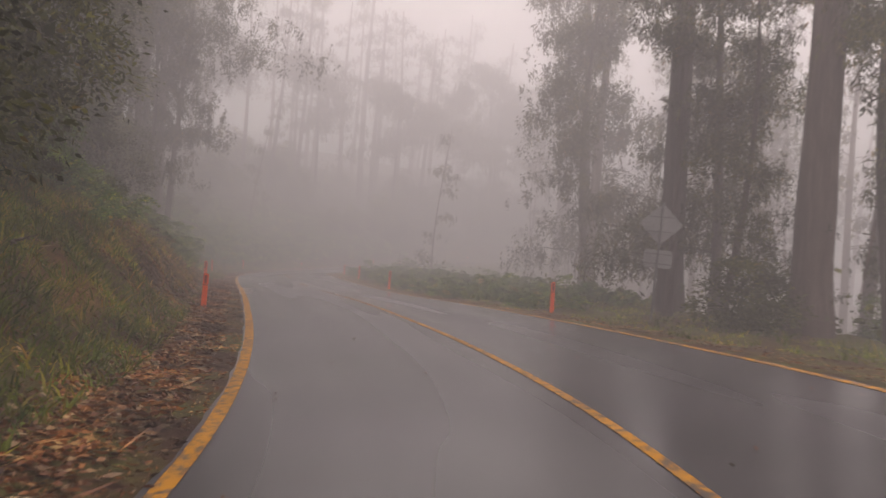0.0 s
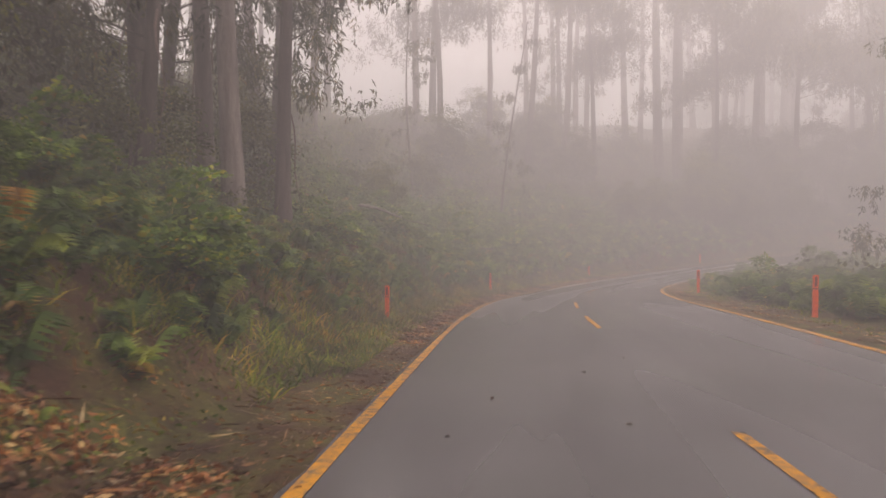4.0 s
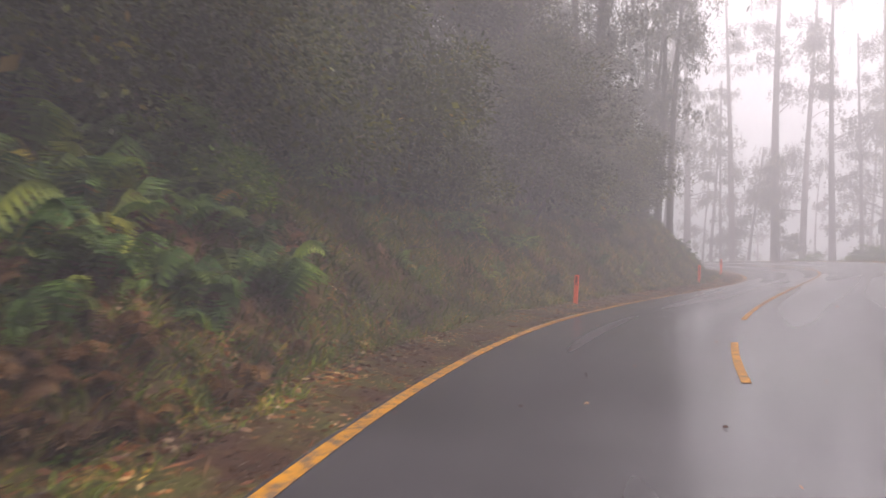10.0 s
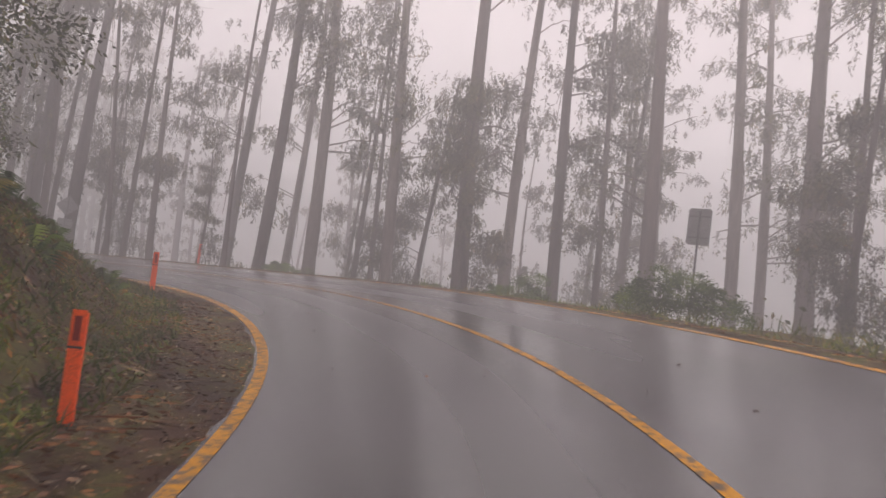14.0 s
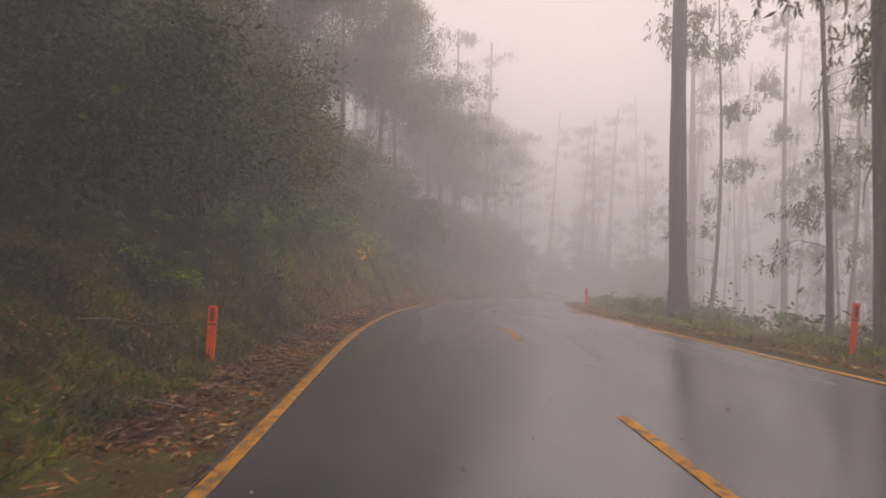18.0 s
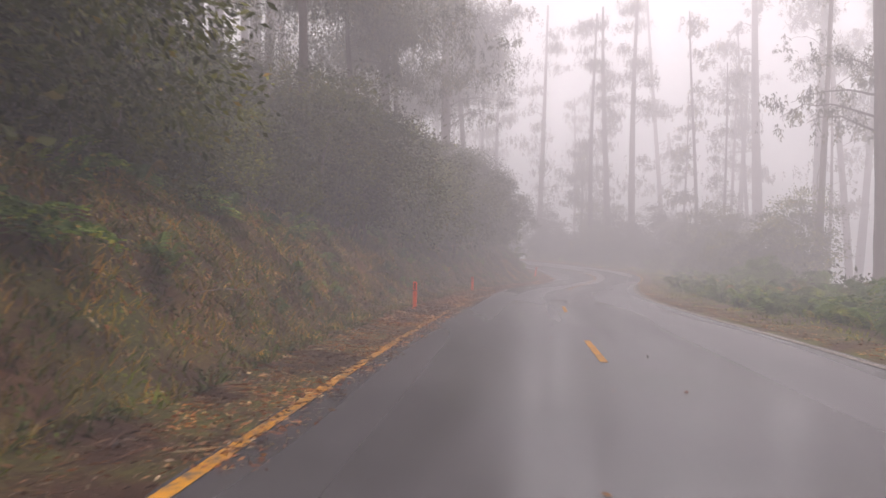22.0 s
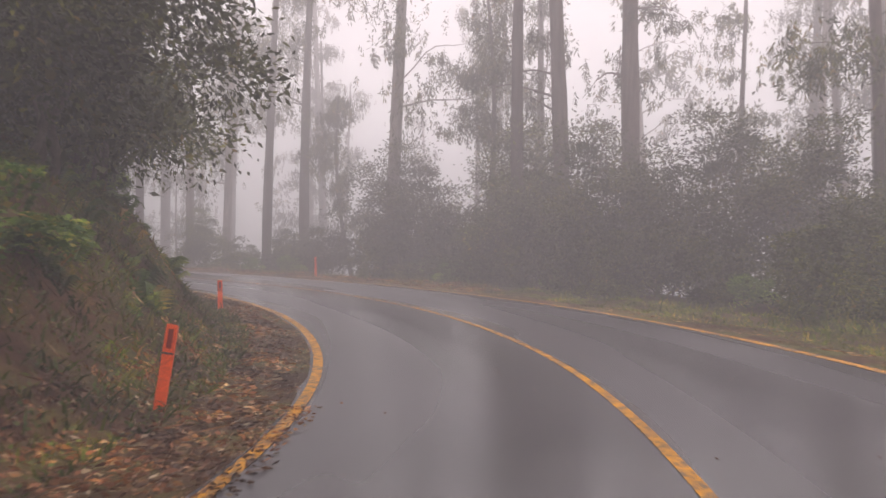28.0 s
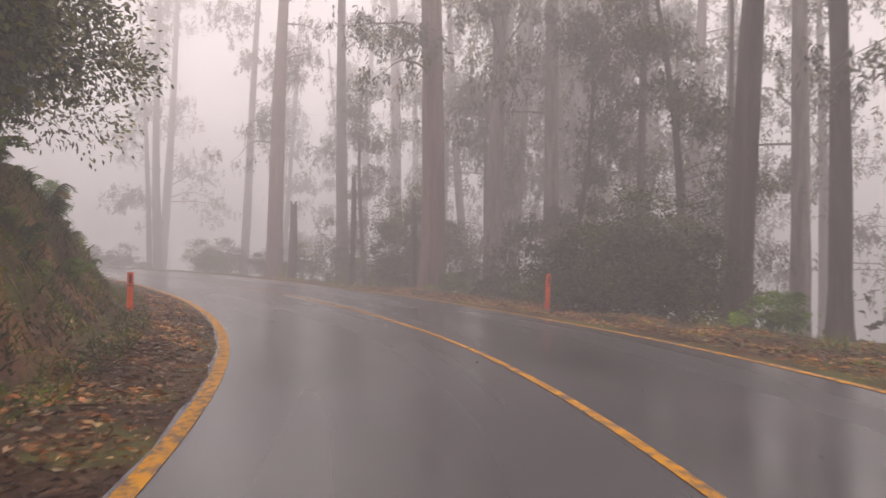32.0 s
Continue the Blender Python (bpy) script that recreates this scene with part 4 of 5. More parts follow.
# bushes on the outer side
scatter(LOW, 34, (-10, 130), (8.5, 15), (0.6, 1.0), "bushes below the road", 0.1, 0.1, 8)
scatter(LOW, 26, (136, 172), (6.2, 11), (0.5, 0.9), "bushes below the road", 0.1, 0.1, 6)
scatter(LOW, 26, (172, 234), (7.0, 13), (0.5, 0.95), "bushes below the road", 0.1, 0.1, 6.6)
scatter(FINE[::2], 22, (240, 268), (7.2, 8.6), (0.8, 1.15), "shrubs along the outer verge", 0.1, 0.08, 7.0)
scatter(SHRUBS[:2], 14, (250, 272), (9, 12), (0.7, 1.0), "shrubs along the outer verge", 0.1, 0.08, 7.4)
scatter(LOW[1:], 26, (240, 292), (6.7, 8.2), (0.7, 1.0), "shrubs along the outer verge", 0.05, 0.08, 6.2)
scatter(SHRUBS, 16, (236, 250), (8.8, 12.5), (0.8, 1.1), "shrubs along the outer verge", 0.1, 0.08, 7.4)
for s, o, size in [(256.5, 9.0, 1.2), (259, 8.9, 1.25), (262, 9.2, 1.3), (265, 9.3, 1.3), (268.5, 8.8, 1.0), (271, 8.8, 1.05), (273.5, 8.8, 0.9), (275.8, 9.0, 0.7), (282.5, 6.6, 0.95), (284.2, 6.4, 0.85), (283.6, 8.2, 1.1), (286.5, 7.4, 1.0), (281.6, 7.4, 0.9), (295, 7.5, 0.9), (298, 8.4, 0.8), (288, 8.6, 0.7), (289.5, 7.4, 0.7), (285.2, 9.6, 0.75), (301, 7.4, 1.0)]:
    put(R.choice(FINE), s, o, size, R.uniform(0, 6.28), 0.1, 0.0, 0.0, "shrubs along the outer verge")
scatter(FAR_GUMS + GUMS[2:4], 30, (298, 334), (17, 46), (1.25, 1.6), "gums past the last bend", reach=7)
scatter(SHRUBS[:2], 12, (290, 330), (6.6, 12), (0.6, 0.95), "shrubs along the outer verge", 0.1, 0.08, 6.2)
# ferns
scatter(FERNS, 30, (58, 84), (-7.6, -5.7), (0.7, 1.05), "ferns on the bank", 0.03, 0.1, 5)
scatter(FERNS, 40, (58, 86), (-11, -6.6), (1.0, 1.4), "ferns on the bank", 0.03, 0.1, 5.2)
scatter(FERNS, 28, (80, 92), (-9.5, -5.8), (0.9, 1.4), "ferns on the bank", 0.03, 0.1, 5.2)
scatter(FERNS, 34, (58, 84), (-13, -7), (1.3, 1.8), "ferns on the bank", 0.03, 0.1, 5.2)
scatter(BROWN_FERNS, 7, (84, 93), (-6.4, -5.2), (0.5, 0.8), "ferns on the bank", 0.03, 0.1, 4.9)
scatter(FERNS, 84, (14, 86), (-9.5, -5.9), (0.7, 1.25), "ferns on the bank", 0.03, 0.1, 5)
scatter(FERNS, 12, (172, 182), (-8, -6.2), (0.8, 1.2), "ferns on the bank", 0.03, 0.1, 5.4)
scatter(FERNS, 8, (97, 112), (-8, -5.8), (0.6, 0.9), "ferns on the bank", 0.03, 0.1, 5.4)
scatter(FERNS, 14, (142, 300), (-8, -5.6), (0.6, 1.0), "ferns on the bank", 0.03, 0.1, 5.4)
scatter(BROWN_FERNS, 12, (10, 120), (-8, -6), (0.6, 1.1), "ferns on the bank", 0.03, 0.1, 5.0)
scatter(FERNS, 50, (18, 92), (4.9, 9.5), (0.7, 1.15), "ferns beside the road", 0.03, 0.1, 4.8)
scatter(FERNS, 20, (205, 240), (5.5, 8), (0.6, 1.0), "ferns beside the road", 0.03, 0.1, 5.3)

# ---- ground cover that nobody could count ----


def blades(name, count, s_range, d_range, side, length, material, seed, lean=0.5, wide=0.012, clump=1.2, bias=1.0):
    """Blades of grass in tufts on the bank or verge; d is the distance from the asphalt's edge."""
    g = np.random.RandomState(seed)
    tufts = count // 14
    ts, td = g.uniform(*s_range, tufts), d_range[0] + (d_range[1] - d_range[0]) * g.uniform(0, 1, tufts) ** bias
    k = g.randint(0, tufts, count)
    s = ts[k] + g.normal(size=count) * 0.12 * clump
    d = np.clip(td[k] + g.normal(size=count) * 0.12 * clump, d_range[0], None)
    o = side * (EDGE + d)
    x, y = plan(s, o)
    z = height(s, o) - 0.02
    base = np.stack([x, y, z], 1)
    ln = length * g.uniform(0.5, 1.3, count) * g.uniform(0.6, 1.3, tufts)[k]
    aim = np.stack([g.normal(size=count) * lean, g.normal(size=count) * lean, np.ones(count)], 1)
    aim /= np.linalg.norm(aim, axis=1)[:, None]
    th = g.uniform(0, 6.28, count)
    w = np.stack([np.cos(th), np.sin(th), th * 0], 1) * (wide * g.uniform(0.6, 1.4, count))[:, None]
    mid = base + aim * (ln * 0.55)[:, None]
    tip = base + aim * (ln * 0.9)[:, None] + np.stack([aim[:, 0], aim[:, 1], -0.35 * np.ones(count)], 1) * (ln * 0.25)[:, None]
    v = np.stack([base - w, base + w, mid + w * 0.7, tip, mid - w * 0.7], 1).reshape(-1, 3)
    i = np.arange(count)[:, None] * 5
    f = np.concatenate([i + np.array([[0, 1, 2, 4]])])
    me = mesh_of(name, v, f, material)
    tips = mesh_of(name, v, i + np.array([[4, 2, 3]]), material)
    bm = bmesh.new()
    bm.from_mesh(me)
    bpy.data.meshes.remove(me)
    bm.from_mesh(tips)
    bmesh.ops.remove_doubles(bm, verts=bm.verts, dist=1e-6)
    bm.to_mesh(tips)
    bm.free()
    return tips


def straw(name, count, s_range, d_range, side, length, width, material, seed, bias=1.0, lift=0.012):
    """Leaves, bark shreds or twigs that lie about on the ground."""
    g = np.random.RandomState(seed)
    s = g.uniform(*s_range, count)
    d = d_range[0] + (d_range[1] - d_range[0]) * g.uniform(0, 1, count) ** bias
    o = side * (EDGE + d)
    x, y = plan(s, o)
    at = np.stack([x, y, np.maximum(height(s, o), 0 * x - 99) + lift * g.uniform(0.5, 2, count)], 1)
    th = g.uniform(0, 6.28, count)
    e = 0.15
    gx = (height(s, o + e) - height(s, o - e)) / (2 * e)
    right = np.stack([np.sin(np.interp(s, SS, TH)), -np.cos(np.interp(s, SS, TH))], 1)
    aim = np.stack([np.cos(th), np.sin(th), th * 0], 1)
    aim[:, 2] = (aim[:, 0] * right[:, 0] + aim[:, 1] * right[:, 1]) * gx + g.normal(size=count) * 0.12
    v, f = leaves(g, at, aim, length, width)
    return mesh_of(name, v, f, material)


def bracken(name, count, s_range, d_range, side, size, material, seed, bias=1.0):
    """Fern fronds in patches: each an arching spine with a row of tapering leaflets on either side."""
    g = np.random.RandomState(seed)
    n = 12
    hubs = max(4, count // 7)
    hs, hd = g.uniform(*s_range, hubs), d_range[0] + (d_range[1] - d_range[0]) * g.uniform(0, 1, hubs) ** bias
    hub = g.randint(0, hubs, count)
    s, d = hs[hub] + g.normal(size=count) * 0.1, hd[hub] + np.abs(g.normal(size=count)) * 0.1
    o = side * (EDGE + d)
    x, y = plan(s, o)
    foot = np.stack([x, y, height(s, o) - 0.03], 1)
    ln = size * g.uniform(0.55, 1.25, count) * g.uniform(0.7, 1.25, hubs)[hub]
    az = g.uniform(0, 6.28, count)
    way = np.stack([np.cos(az), np.sin(az), 0 * az], 1)
    across = np.stack([-np.sin(az), np.cos(az), g.normal(size=count) * 0.25], 1)
    rise = g.uniform(0.45, 0.95, count)
    t = np.linspace(0.12, 1, n + 1)
    spine = foot[:, None] + way[:, None] * (ln[:, None] * t * g.uniform(0.6, 0.95, (count, 1)))[:, :, None]
    spine[:, :, 2] += (ln * rise)[:, None] * np.sin(t * 2.35)[None]
    out = [spine]
    reach = (0.36 * np.sin(np.minimum(1.0, 1.08 - t[:-1]) * 2.2 + 0.15) + 0.02)[None, :, None] * ln[:, None, None]
    mid = (spine[:, :-1] + spine[:, 1:]) / 2
    for sg in (-1, 1):
        tip = mid + sg * across[:, None] * reach + way[:, None] * reach * 0.35
        tip[:, :, 2] -= reach[:, :, 0] * g.uniform(0.1, 0.45, (count, 1))
        out += [tip, tip - way[:, None] * reach * 0.07]
    v = np.concatenate(out, 1)
    per = v.shape[1]
    i = np.arange(n)
    faces = []
    for k in (0, 1):
        a, b = n + 1 + 2 * k * n, n + 1 + (2 * k + 1) * n
        faces.append(np.stack([i, i + 1, a + i, b + i], 1))
    f = np.concatenate(faces)[None] + (np.arange(count) * per)[:, None, None]
    return mesh_of(name, v.reshape(-1, 3), f.reshape(-1, 4), material)


def stuff(name, me, label, category):
    tagged(new(name, me), label, category, kind="stuff")


stuff("bank_grass", blades("bank_grass", 58000, (38, 80), (0.8, 6.5), -1, 0.32, GRASS, 60, 0.7, 0.013, 1.6, 0.9), "lush green and straw-coloured grass on the bank", "grass")
stuff("dull_bank_grass", blades("dull_bank_grass", 40000, (12, 40), (1.9, 6.0), -1, 0.24, GRASS, 75, 0.7, 0.012, 1.6, 0.9), "olive green grass on the cut bank", "grass")
stuff("straw_grass", blades("straw_grass", 26000, (42, 66), (0.9, 4.5), -1, 0.30, STRAW, 88, 0.75, 0.013, 1.8, 0.9), "straw-coloured and rusty dry grass on the bank", "grass")
stuff("straw_grass", blades("straw_grass", 14000, (13, 28), (1.3, 5.5), -1, 0.26, STRAW, 98, 0.75, 0.012, 1.8, 0.9), "straw-coloured dry grass on the cut bank", "grass")
stuff("straw_grass", blades("straw_grass", 22000, (100, 124), (1.0, 5.0), -1, 0.26, STRAW, 89, 0.75, 0.013, 1.8, 0.9), "straw-coloured dry grass on the shaded bank", "grass")
stuff("straw_grass", blades("straw_grass", 24000, (186, 216), (1.0, 4.5), -1, 0.24, STRAW, 90, 0.75, 0.012, 1.8, 0.9), "straw-coloured dry grass among the ferns", "grass")
stuff("verge_grass", blades("verge_grass", 26000, (40, 94), (0.45, 1.3), -1, 0.16, GRASS, 76, 0.6, 0.010, 1.8, 1.2), "short bright grass along the foot of the bank", "grass")
stuff("dull_bank_grass", blades("dull_bank_grass", 46000, (-8, 15), (0.8, 6.5), -1, 0.28, GRASS, 68, 0.7, 0.012, 1.6, 0.9), "dull green grass on the shaded bank", "grass")
stuff("dull_bank_grass", blades("dull_bank_grass", 190000, (92, 300), (0.8, 5.4), -1, 0.22, GRASS_DULL, 69, 0.75, 0.015, 2.6, 1.0), "dull green and brown grass on the shaded bank", "grass")
stuff("bank_grass", blades("bank_grass", 60000, (88, 128), (0.9, 6.5), -1, 0.30, GRASS_DULL, 71, 0.75, 0.016, 2.4, 0.9), "olive green grass hanging on the bank", "grass")
stuff("bank_grass", blades("bank_grass", 26000, (170, 190), (1.6, 5.5), -1, 0.38, GRASS, 72, 0.75, 0.016, 2.0, 0.9), "green grass hanging over the clay cut", "grass")
stuff("bank_grass", blades("bank_grass", 50000, (146, 170), (0.9, 5.5), -1, 0.28, GRASS_DULL, 73, 0.75, 0.016, 2.4, 0.9), "green grass on the bank", "grass")
for lo, hi, d_range, side, count, size, material, seed, label in (
        (25, 58, (1.5, 6.5), -1, 5000, 0.4, FERN_LEAF, 91, "bracken fronds covering the cut bank"),
        (58, 96, (1.7, 9.0), -1, 13000, 0.6, FERN_LEAF, 92, "dense blue-green bracken on the open hillside"),
        (82, 95, (0.7, 2.6), -1, 900, 0.3, FERN_DEAD, 93, "dead red-brown bracken on the bank"),
        (20, 94, (1.3, 7.0), 1, 7500, 0.55, FERN_LEAF, 94, "bracken along the outer verge"),
        (170, 190, (2.4, 6.0), -1, 2200, 0.7, FERN_LEAF, 95, "bracken hanging over the clay cut"),
        (98, 300, (1.6, 5.5), -1, 4500, 0.36, FERN_LEAF, 96, "scattered small ferns on the shaded bank"),
        (180, 240, (1.6, 6.0), 1, 2500, 0.6, FERN_LEAF, 97, "low ferns beyond the outer verge")):
    stuff("bracken", bracken("bracken", count, (lo, hi), d_range, side, size, material, seed), label, "fern")
stuff("bank_creeper", straw("bank_creeper", 130000, (-8, 300), (0.8, 6.0), -1, 0.06, 0.036, CREEPER, 61, 1.0, 0.07), "small green creeping leaves on the bank", "ground cover")
stuff("verge_grass", blades("verge_grass", 90000, (-8, 305), (0.5, 5.0), 1, 0.16, GRASS, 62, 0.6, 0.014, bias=0.8), "short green grass on the outer verge", "grass")
stuff("verge_grass", blades("verge_grass", 14000, (236, 262), (0.35, 3.2), 1, 0.12, GRASS, 101, 0.6, 0.012), "short mossy green grass on the outer verge", "grass")
stuff("tall_verge_grass", blades("tall_verge_grass", 22000, (-8, 305), (1.8, 6.5), 1, 0.42, GRASS, 63, 0.5), "tall grass beyond the verge", "grass")
stuff("leaf_litter", straw("leaf_litter", 130000, (-8, 300), (-0.2, 2.4), -1, 0.075, 0.02, LITTER, 64, 1.2), "fallen brown and grey gum leaves on the verge", "leaf litter")
stuff("outer_leaf_litter", straw("outer_leaf_litter", 50000, (-8, 305), (-0.08, 1.2), 1, 0.075, 0.02, LITTER, 65, 1.2), "fallen leaves along the outer edge of the road", "leaf litter")
stuff("outer_leaf_litter", straw("outer_leaf_litter", 17000, (257, 292), (0.0, 3.2), 1, 0.1, 0.03, LITTER, 81, 0.9, 0.05), "brown fallen leaves spread over the outer verge", "leaf litter")
stuff("bark_shreds", straw("bark_shreds", 14000, (-8, 300), (0.05, 4.0), -1, 0.42, 0.016, LITTER, 66, 1.0, 0.035), "shreds of fallen bark on the verge", "bark litter")
stuff("leaf_litter", straw("leaf_litter", 11000, (218, 244), (-0.62, 0.6), -1, 0.08, 0.022, LITTER, 100, 0.7), "brown leaf litter drifted over the yellow line", "leaf litter")
stuff("leaf_litter", straw("leaf_litter", 9000, (194, 218), (-0.75, 0.6), -1, 0.08, 0.022, LITTER, 74, 0.7), "brown leaf litter drifted over the yellow line", "leaf litter")
for lo, hi, d_range, count, seed in ((-6, 13, (0.0, 1.1), 8000, 99), (13, 36, (0.1, 3.2), 42000, 77), (204, 236, (-0.25, 2.0), 16000, 78), (160, 190, (-0.1, 1.0), 9000, 79), (44, 62, (-0.1, 1.1), 9000, 80), (62, 82, (-0.1, 0.8), 7000, 82), (236, 292, (-0.05, 1.6), 16000, 83), (110, 142, (0.2, 5.0), 16000, 84), (196, 242, (0.6, 4.6), 26000, 85), (158, 186, (0.8, 4.0), 9000, 86), (84, 98, (0.3, 2.8), 7000, 87)):
    stuff("leaf_litter", straw("leaf_litter", count, (lo, hi), d_range, -1, 0.105, 0.034, LITTER, seed, 0.8, 0.03), "reddish brown fallen leaves heaped on the verge", "leaf litter")
stuff("road_leaves", straw("road_leaves", 620, (-5, 300), (-7.0, -0.2), -1, 0.06, 0.026, LITTER, 67, 1.0, 0.004), "single wet leaves on the asphalt", "leaf litter")

# tall shrubs behind the outer verge
for s, o, size, turn in [(253.6, 10.3, 1.15, 0.6), (251.4, 10.9, 1.0, 2.9)]:
    put(FINE[1], s, o, size, turn, 0.1, 0.0, 0.0, "shrubs along the outer verge")

# ---- guide posts ----


def box_bm(bm, lo, hi):
    vs = [bm.verts.new((x, y, z)) for z in (lo[2], hi[2]) for y in (lo[1], hi[1]) for x in (lo[0], hi[0])]
    for q in ((0, 2, 3, 1), (4, 5, 7, 6), (0, 1, 5, 4), (2, 6, 7, 3), (0, 4, 6, 2), (1, 3, 7, 5)):
        bm.faces.new([vs[k] for k in q])


def solid(name, material, boxes, bevel=0.004):
    bm = bmesh.new()
    for lo, hi in boxes:
        box_bm(bm, lo, hi)
    if bevel:
        bmesh.ops.bevel(bm, geom=bm.edges[:], offset=bevel, segments=2, affect="EDGES", profile=0.6)
    me = bpy.data.meshes.new(name)
    bm.to_mesh(me)
    bm.free()
    me.materials.append(material)
    return me


def guide_post():
    """An orange flat-backed post: a channel section with a rounded top, a tall reflector and a dark band."""
    base = new("guide_post")
    bm = bmesh.new()
    box_bm(bm, (-0.055, -0.012, -0.3), (0.055, 0.0, 0.98))
    box_bm(bm, (-0.055, 0.0005, -0.3), (-0.043, 0.035, 0.96))
    box_bm(bm, (0.043, 0.0005, -0.3), (0.055, 0.035, 0.96))
    bmesh.ops.bevel(bm, geom=bm.edges[:], offset=0.004, segments=2, affect="EDGES")
    me = bpy.data.meshes.new("body")
    bm.to_mesh(me)
    bm.free()
    me.materials.append(ORANGE)
    body = child("body", me, base)
    child("reflector", solid("reflector", REFLECTOR, [((-0.026, -0.018, 0.72), (0.026, -0.0125, 0.93))], 0.002), body, "dark red reflector strip")
    child("band", solid("band", BAND, [((-0.058, -0.0155, 0.655), (0.058, -0.0123, 0.675))], 0.001), body, "thin black band")
    return tagged(base, "orange plastic guide post with a dark reflector", "guide post", "guide posts")


POST = guide_post()
# (s, o, height over the ground in metres)
POSTS = [(16.4, -4.15, 0.77), (29.6, -4.55, 0.82), (47.8, -4.88, 0.88), (64.0, -4.95, 0.9), (77.2, -4.74, 0.66), (89.6, -4.28, 0.76), (104.7, -4.2, 0.74), (119.4, -4.5, 0.84), (128.4, -4.35, 0.88),
         (141, -4.2, 0.85), (152.5, -4.3, 0.88), (164, -4.6, 0.78), (187.1, -4.4, 0.74), (208.6, -4.2, 0.78), (220.8, -4.2, 0.68), (243.5, -4.52, 0.9), (255, -4.35, 0.68), (268.8, -4.38, 0.7), (283.3, -4.64, 0.8),
         (17.4, 4.6, 0.85), (33.2, 3.8, 0.9), (46.5, 4.6, 0.92), (59, 4.5, 0.9), (84, 4.0, 0.9), (153.3, 5.1, 1.0), (166.5, 5.6, 0.9), (189.3, 4.15, 0.95), (266.6, 5.6, 0.86), (283.4, 4.9, 0.95)]
for k, (s, o, tall) in enumerate(POSTS):
    th = float(np.interp(s, SS, TH))
    m = Matrix.Translation(spot(s, o)) @ Matrix.Rotation(th - math.pi / 2 + R.gauss(0, 0.12), 4, "Z") @ Matrix.Rotation(0.16 if s == 243.5 else R.gauss(0, 0.03), 4, "Y") @ Matrix.Rotation(R.gauss(0, 0.03), 4, "X")
    post = copy_thing(POST, m) if k else POST
    post.matrix_basis = m
    post.scale = (1, 1, tall / 0.98)

# ---- road signs seen from behind ----


def plate(name, corners, thick=0.004, bevel=0.04):
    """A flat plate with rounded corners in the x-z plane."""
    bm = bmesh.new()
    vs = [bm.verts.new((x, 0, z)) for x, z in corners]
    face = bm.faces.new(vs)
    bmesh.ops.bevel(bm, geom=bm.verts[:], offset=bevel, segments=4, affect="VERTICES")
    out = bmesh.ops.extrude_face_region(bm, geom=bm.faces[:])
    bmesh.ops.translate(bm, vec=(0, thick, 0), verts=[e for e in out["geom"] if isinstance(e, bmesh.types.BMVert)])
    bmesh.ops.recalc_face_normals(bm, faces=bm.faces[:])
    me = bpy.data.meshes.new(name)
    bm.to_mesh(me)
    bm.free()
    me.materials.append(SIGN_BACK)
    return me


def sign(kind, lean=0.0):
    base = new("road_sign")
    v, f = tube([(0, 0.0, -1.2), (0, 0, 1.0), (0, 0, 2.75 if kind == "curve" else 2.62)], [0.03, 0.03, 0.03], 10)
    child("post", mesh_of("post", v, f, GALV, True), base)
    if kind == "curve":
        r = 0.52
        big = child("plate", plate("plate", [(0, 2.2 - r), (r, 2.2), (0, 2.2 + r), (-r, 2.2)]), base)
        small = child("small_plate", plate("small_plate", [(-0.34, 1.12), (0.34, 1.12), (0.34, 1.56), (-0.34, 1.56)]), base)
        rails = [(2.02, 0.3, big), (2.38, 0.3, big), (1.22, 0.33, small), (1.46, 0.33, small)]
    else:
        big = small = child("plate", plate("plate", [(-0.3, 1.7), (0.3, 1.7), (0.3, 2.7), (-0.3, 2.7)]), base)
        rails = [(1.9, 0.28, big), (2.48, 0.28, big)]
    for p in {big, small}:
        p.location = (0, 0.045, 0)
    for z, w, back in rails:
        child("rail", solid("rail", GALV, [((-w, -0.017, z - 0.018), (w, -0.0005, z + 0.018))], 0.003), back)
    return tagged(base, "diamond warning sign seen from its grey back" if kind == "curve" else "tall rectangular road sign seen from its grey back", "road sign")


# each is turned square to the place (s, o) named last
for kind, s, o, lift, s_from, o_from in [("curve", 15.5, 6.35, 0.3, 0, -1.3), ("curve", 162.2, 6.0, 0.3, 146, -1.3), ("tall", 130.3, 8.5, 0.42, 117, -1.3), ("tall", 137.5, 8.6, 0.5, 121, -5.0)]:
    sg = sign(kind)
    a, b = Vector(plan(s, o)), Vector(plan(s_from, o_from))
    sg.matrix_basis = Matrix.Translation(spot(s, o) + Vector((0, 0, lift))) @ Matrix.Rotation(math.atan2(a.y - b.y, a.x - b.x) - math.pi / 2, 4, "Z") @ Matrix.Rotation(radians(1.5), 4, "Y")

# ---- writing sprayed on the asphalt: too blurred to read, so plain bars ----
spray = new("road_marking")
spray.matrix_basis = Matrix.Identity(4)
for ds, o_start, width in [(-0.1, -2.36, 0.45), (0.3, -2.54, 1.15), (0.7, -2.28, 0.85)]:
    o, end = o_start, o_start + width
    while o < end:
        w, tall = R.uniform(0.10, 0.16), R.uniform(0.2, 0.26)
        s = 76.7 + ds + R.uniform(-0.03, 0.03)
        strokes = [(s, s + tall, o, o + 0.018), (s, s + 0.03, o, o + w), (s + tall, s + tall + 0.03, o, o + w), (s, s + tall, o + w, o + w + 0.018), (s + tall / 2, s + tall / 2 + 0.03, o, o + w)]
        for a, b, c, d in R.sample(strokes, 3):
            child("bar", ribbon("bar", np.array([a, b]), np.array([c, d]), 0.006, WHITE), spray)
        o += w + R.uniform(0.05, 0.09)
